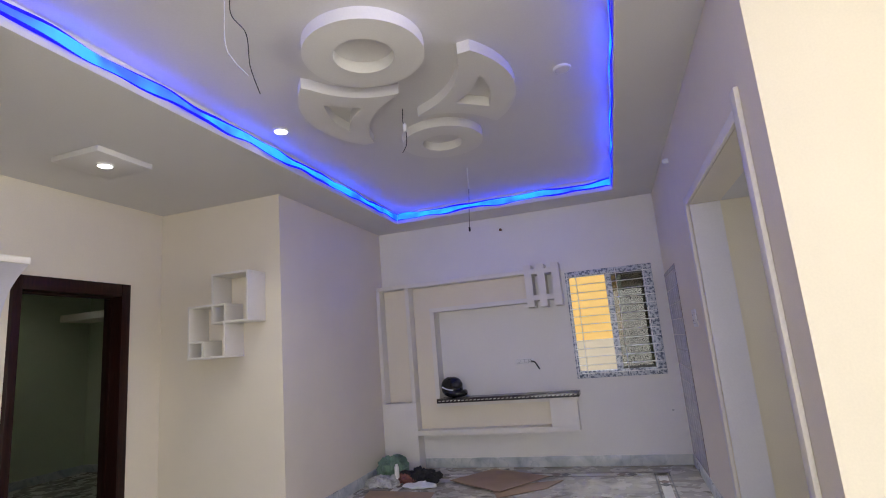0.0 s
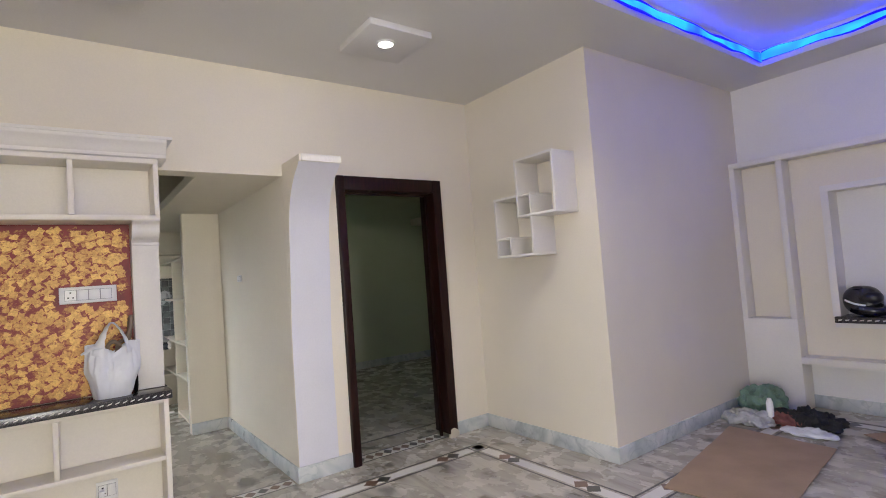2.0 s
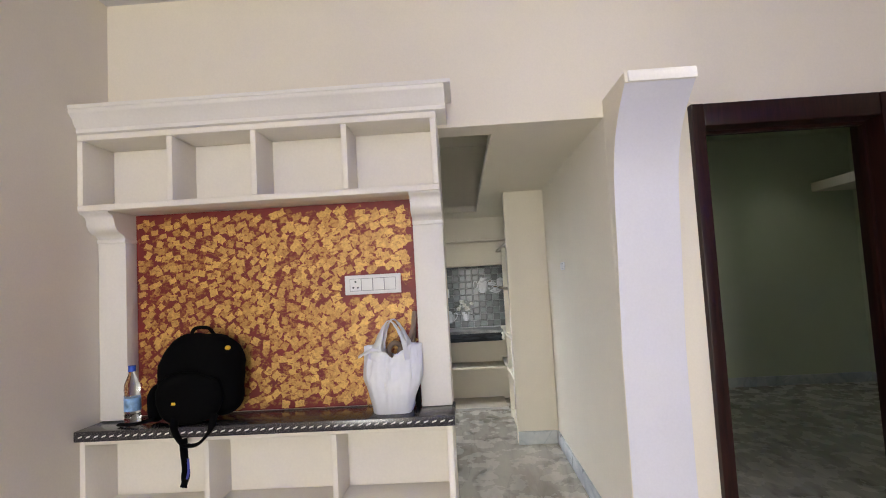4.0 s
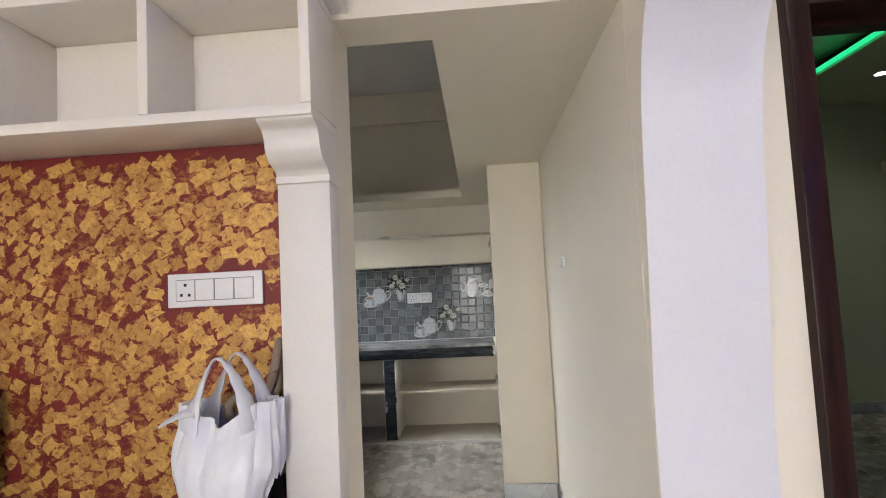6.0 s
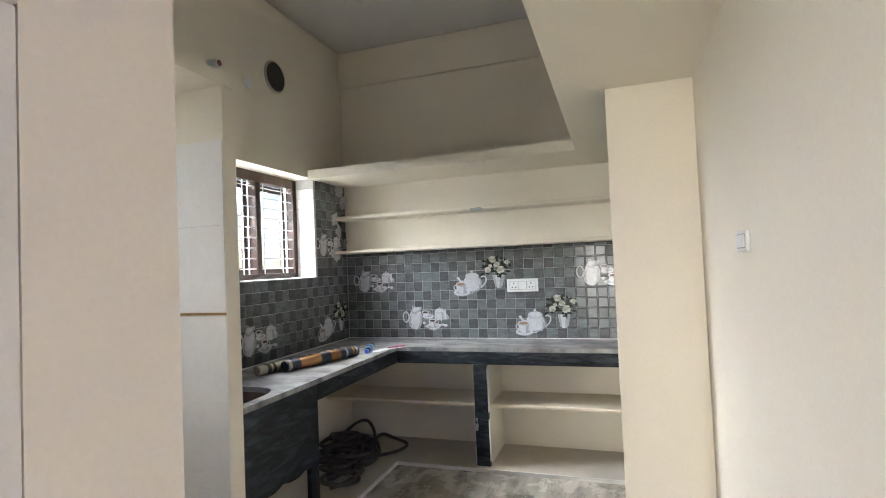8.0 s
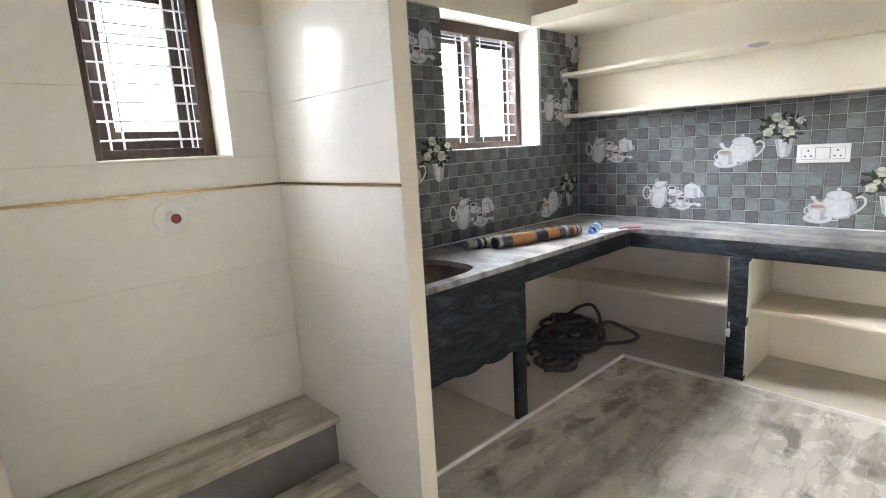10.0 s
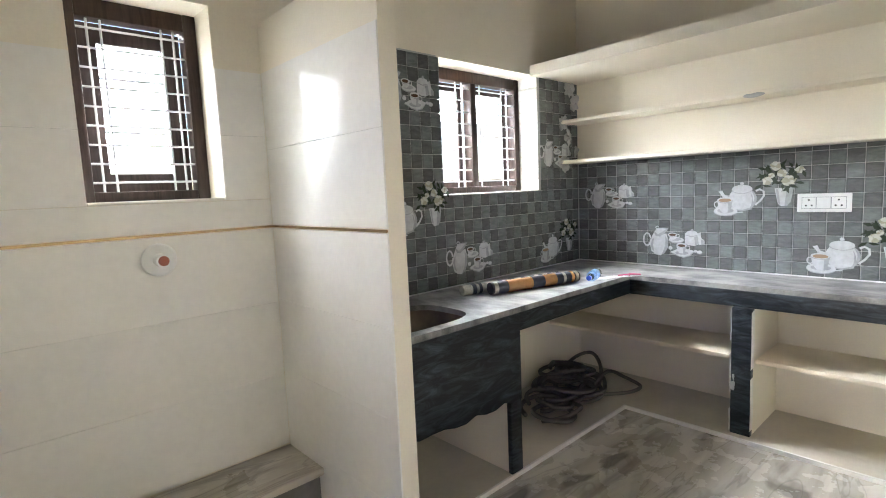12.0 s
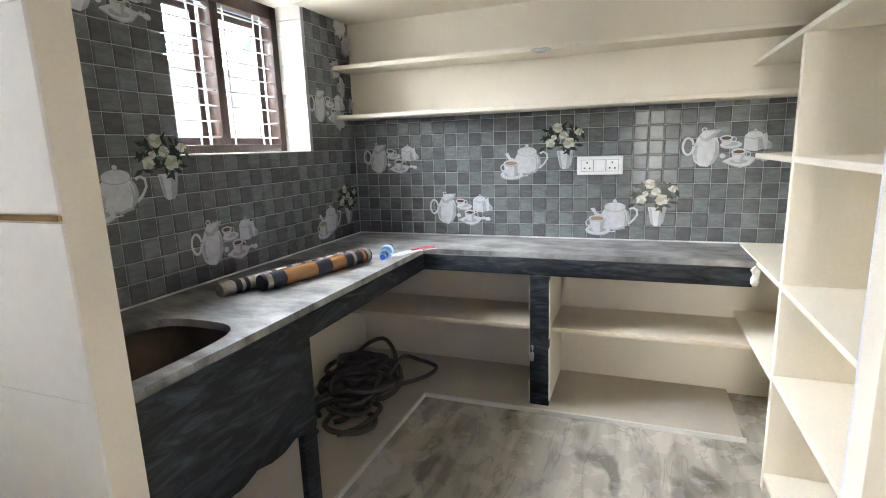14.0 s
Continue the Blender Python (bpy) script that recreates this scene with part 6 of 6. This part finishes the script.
def coiled_hose():
    rnd = random.Random(21)
    h = thing("coiled_hose", (-6.85, 0.0, 0.02), "tangled coil of grey ribbed hose under the counter", "hose")
    for cx, cy, r, lay, turns in ((-6.97, -0.02, 0.25, 0, 3), (-6.85, 0.00, 0.22, 1, 2), (-7.0, -0.02, 0.19, 2, 2), (-6.55, 0.12, 0.18, 0, 2), (-6.62, 0.07, 0.15, 1, 2), (-6.74, 0.08, 0.19, 3, 2), (-6.92, -0.04, 0.16, 4, 2)):
        pts = []
        for k in range(int(turns * 13)):
            a = k / 13 * 2 * math.pi + rnd.uniform(0, 0.1)
            rr = r * (0.78 + 0.22 * math.sin(k * 0.7 + cx * 9)) + rnd.uniform(-0.012, 0.012)
            z = 0.037 + lay * 0.026 + 0.016 * (k / 13) + 0.018 * (1 + math.sin(a * 1.5 + cx * 5))
            pts.append((cx + rr * math.cos(a), max(YW + 0.03, cy + rr * 0.92 * math.sin(a)), z))
        part("coil", smooth(tube(spline(pts, 4), 0.013, 8)), HOSE, h)
    part("loose_end", smooth(tube(spline([(-6.95, 0.15, 0.10), (-7.10, 0.17, 0.16), (-7.22, 0.22, 0.10), (-7.28, 0.30, 0.04), (-7.15, 0.29, 0.037), (-6.98, 0.20, 0.05)]), 0.0118, 8)), HOSE, h)
    part("loose_end", smooth(tube(spline([(-7.05, -0.15, 0.12), (-7.10, -0.05, 0.22), (-7.12, 0.05, 0.25), (-7.10, 0.12, 0.17), (-7.02, 0.15, 0.08)]), 0.0118, 8)), HOSE, h)


coiled_hose()

# ---- kitchen: wall fittings ----
duct = thing("duct_opening", (-6.58, YW, 2.61), "round dark exhaust opening with a rough rim", "duct")
part("rim", lathe([(0.098, 0.0005), (0.112, 0.0005), (0.108, 0.010), (0.098, 0.012)], (-6.58, YW, 2.725), 32, "y", False), CEMENT, duct)
# Shallow disc: the darkness inside the opening comes from its near-black colour.
part("lining", lathe([(0.099, 0.0095), (0.085, 0.003), (0.001, 0.002)], (-6.58, YW, 2.725), 32, "y"), surface("hole_dark_foil", (0.020, 0.018, 0.018), 0.45, metal=0.2, spread=0.9, scale=26, relief=0.6, wear=(0.15, 0.14, 0.13)), duct, "torn foil lining, coloured dark for the depth of the hole")
solo("pipe_cover", lathe([(0.036, 0.0005), (0.034, 0.010), (0.001, 0.012)], (-6.303, YW, 2.594), 22, "y"), PLASTIC, "round white pipe cover on the wall", "pipe cover")


def pipe_stub(x, z, plate_r, label):
    p = thing("pipe_stub", (x, YW, z), label, "pipe")
    f = YW + 0.008
    part("rosette", lathe([(0.02, 0.0002), (plate_r, 0.0002), (plate_r * 0.94, 0.006), (0.026, 0.012)], (x, f, z), 28, "y"), PLASTIC, p)
    part("pipe", lathe([(0.019, 0.0), (0.025, 0.0), (0.025, 0.065), (0.019, 0.065)], (x, f, z), 20, "y"), PLASTIC, p)
    part("plug", lathe([(0.0185, 0.0655), (0.001, 0.0665)], (x, f, z), 18, "y"), surface("red_brown_plug", (0.24, 0.06, 0.035), 0.5), p, "red-brown plug")


pipe_stub(-4.68, 1.152, 0.062, "white pipe stub with a round rosette on the tiles")
pipe_stub(-5.978, 2.592, 0.030, "white pipe stub high on the wall")
solo("junction_box", box(-5.62, -5.55, YW, YW + 0.012, 2.30, 2.37, 0.003), PLASTIC, "small white junction box high on the wall", "junction box")

# ---- wash place ----
setting("wash_ledge", boxes((-5.128, XB + 0.009, YW, -0.012, 0, 0.235)), FRONT, "dark stone front of the wash ledge, darkened further for its shade", "ledge")
solo("ledge_slab", box(-5.128, XB + 0.009, YW + 0.009, 0.030, 0.2355, 0.266, 0.004), LEDGE, "brown-veined marble slab on the wash ledge", "ledge")
setting("wash_kerb", box(-5.128, XB + 0.002, 0.031, 0.135, 0, 0.06, 0.004), LEDGE, "low marble kerb before the wash ledge", "kerb")
solo("trim_strip", boxes((-5.128, XB + 0.009, YW + 0.0005, YW + 0.011, 1.2375, 1.2475)), BRASS, "thin gold strip between the white tiles", "trim", kind="structure")
solo("trim_strip", boxes((-5.133, -5.1265, YW + 0.012, 0.545, 1.238, 1.247)), BRASS, "thin gold strip between the white tiles", "trim", kind="structure")


# ---- pieces of walls, last ----
def grout_bed(parent, bm, mat):
    part("grout", bm, mat, parent)


solo("sealant_line", boxes((XF + 0.009, XF + 0.016, YW + 0.009, 1.88, ZC + 0.0005, ZC + 0.007)), PLASTIC, "thin white sealant line behind the counter", "trim", kind="structure")
solo("sealant_line", boxes((XF + 0.017, -5.21, YW + 0.009, YW + 0.016, ZC + 0.0005, ZC + 0.006)), PLASTIC, "thin white sealant line behind the counter", "trim", kind="structure")
part("grout", box(XR - 0.003, XR, 5.07, 5.96, 0.106, 1.91), INLAY_BROWN, wall_east, "dark joints")
grout_bed(wall_kitchen, box(XF, XF + 0.0035, YW, 2.19, ZC, 1.513), GROUT)
lay_tiles(wall_kitchen, "x", XF, YW + 0.008, 2.19, ZC + 0.004, 1.512, P, TILE, limit=300, gap=0.0028, bev=0.0055, other=TILE_DARK)
WIN = (-7.012, -6.12, 1.33, 2.2)
grout_bed(wall_windows, slab("y", YW, YW + 0.0035, (XF + 0.008, -5.2), (ZC, 2.09), [WIN]), GROUT)
lay_tiles(wall_windows, "y", YW, XF + 0.010, -5.2, ZC + 0.004, 2.09, P, TILE, [WIN], 290, (-6.6, 1.1), gap=0.0028, bev=0.0055, other=TILE_DARK)
for k in range(10):
    z = 1.345 + k * P
    part("reveal_tile", box(-7.0115, -7.005, -0.428, YW + 0.004, z, z + P - 0.004, 0.0015), WTILE, wall_windows)
for k in range(2):
    lay_tiles(wall_wash, "x", -5.134, YW + 0.010, 0.548, (0.0, 1.25)[k], (1.235, 1.875)[k], 0.85, WTILE, tall=(0.309, 0.3125)[k], gap=0.0005, thick=0.006, bev=0.0003)
lay_tiles(wall_windows, "y", YW, -5.128, XB + 0.009, 0.27, 1.235, 1.10, WTILE, tall=0.3217, gap=0.0005, bev=0.0003)
lay_tiles(wall_windows, "y", YW, -5.128, XB + 0.009, 1.25, 1.359, 1.10, WTILE, tall=0.2, gap=0.0005, bev=0.0003)
lay_tiles(wall_windows, "y", YW, -5.128, -4.943, 1.36, 1.875, 0.52, WTILE, tall=0.2575, gap=0.0005, bev=0.0003)
lay_tiles(wall_windows, "y", YW, -4.478, XB + 0.009, 1.36, 1.875, 0.52, WTILE, tall=0.2575, gap=0.0005, bev=0.0003)
lay_tiles(wall_east, "x", XR, 5.075, 5.955, 0.11, 1.905, 0.146, surface("lilac_grey_wall_tile", (0.48, 0.46, 0.50), 0.25, spread=0.2, scale=12, random_tone=0.12), gap=0.008, thick=-0.007)
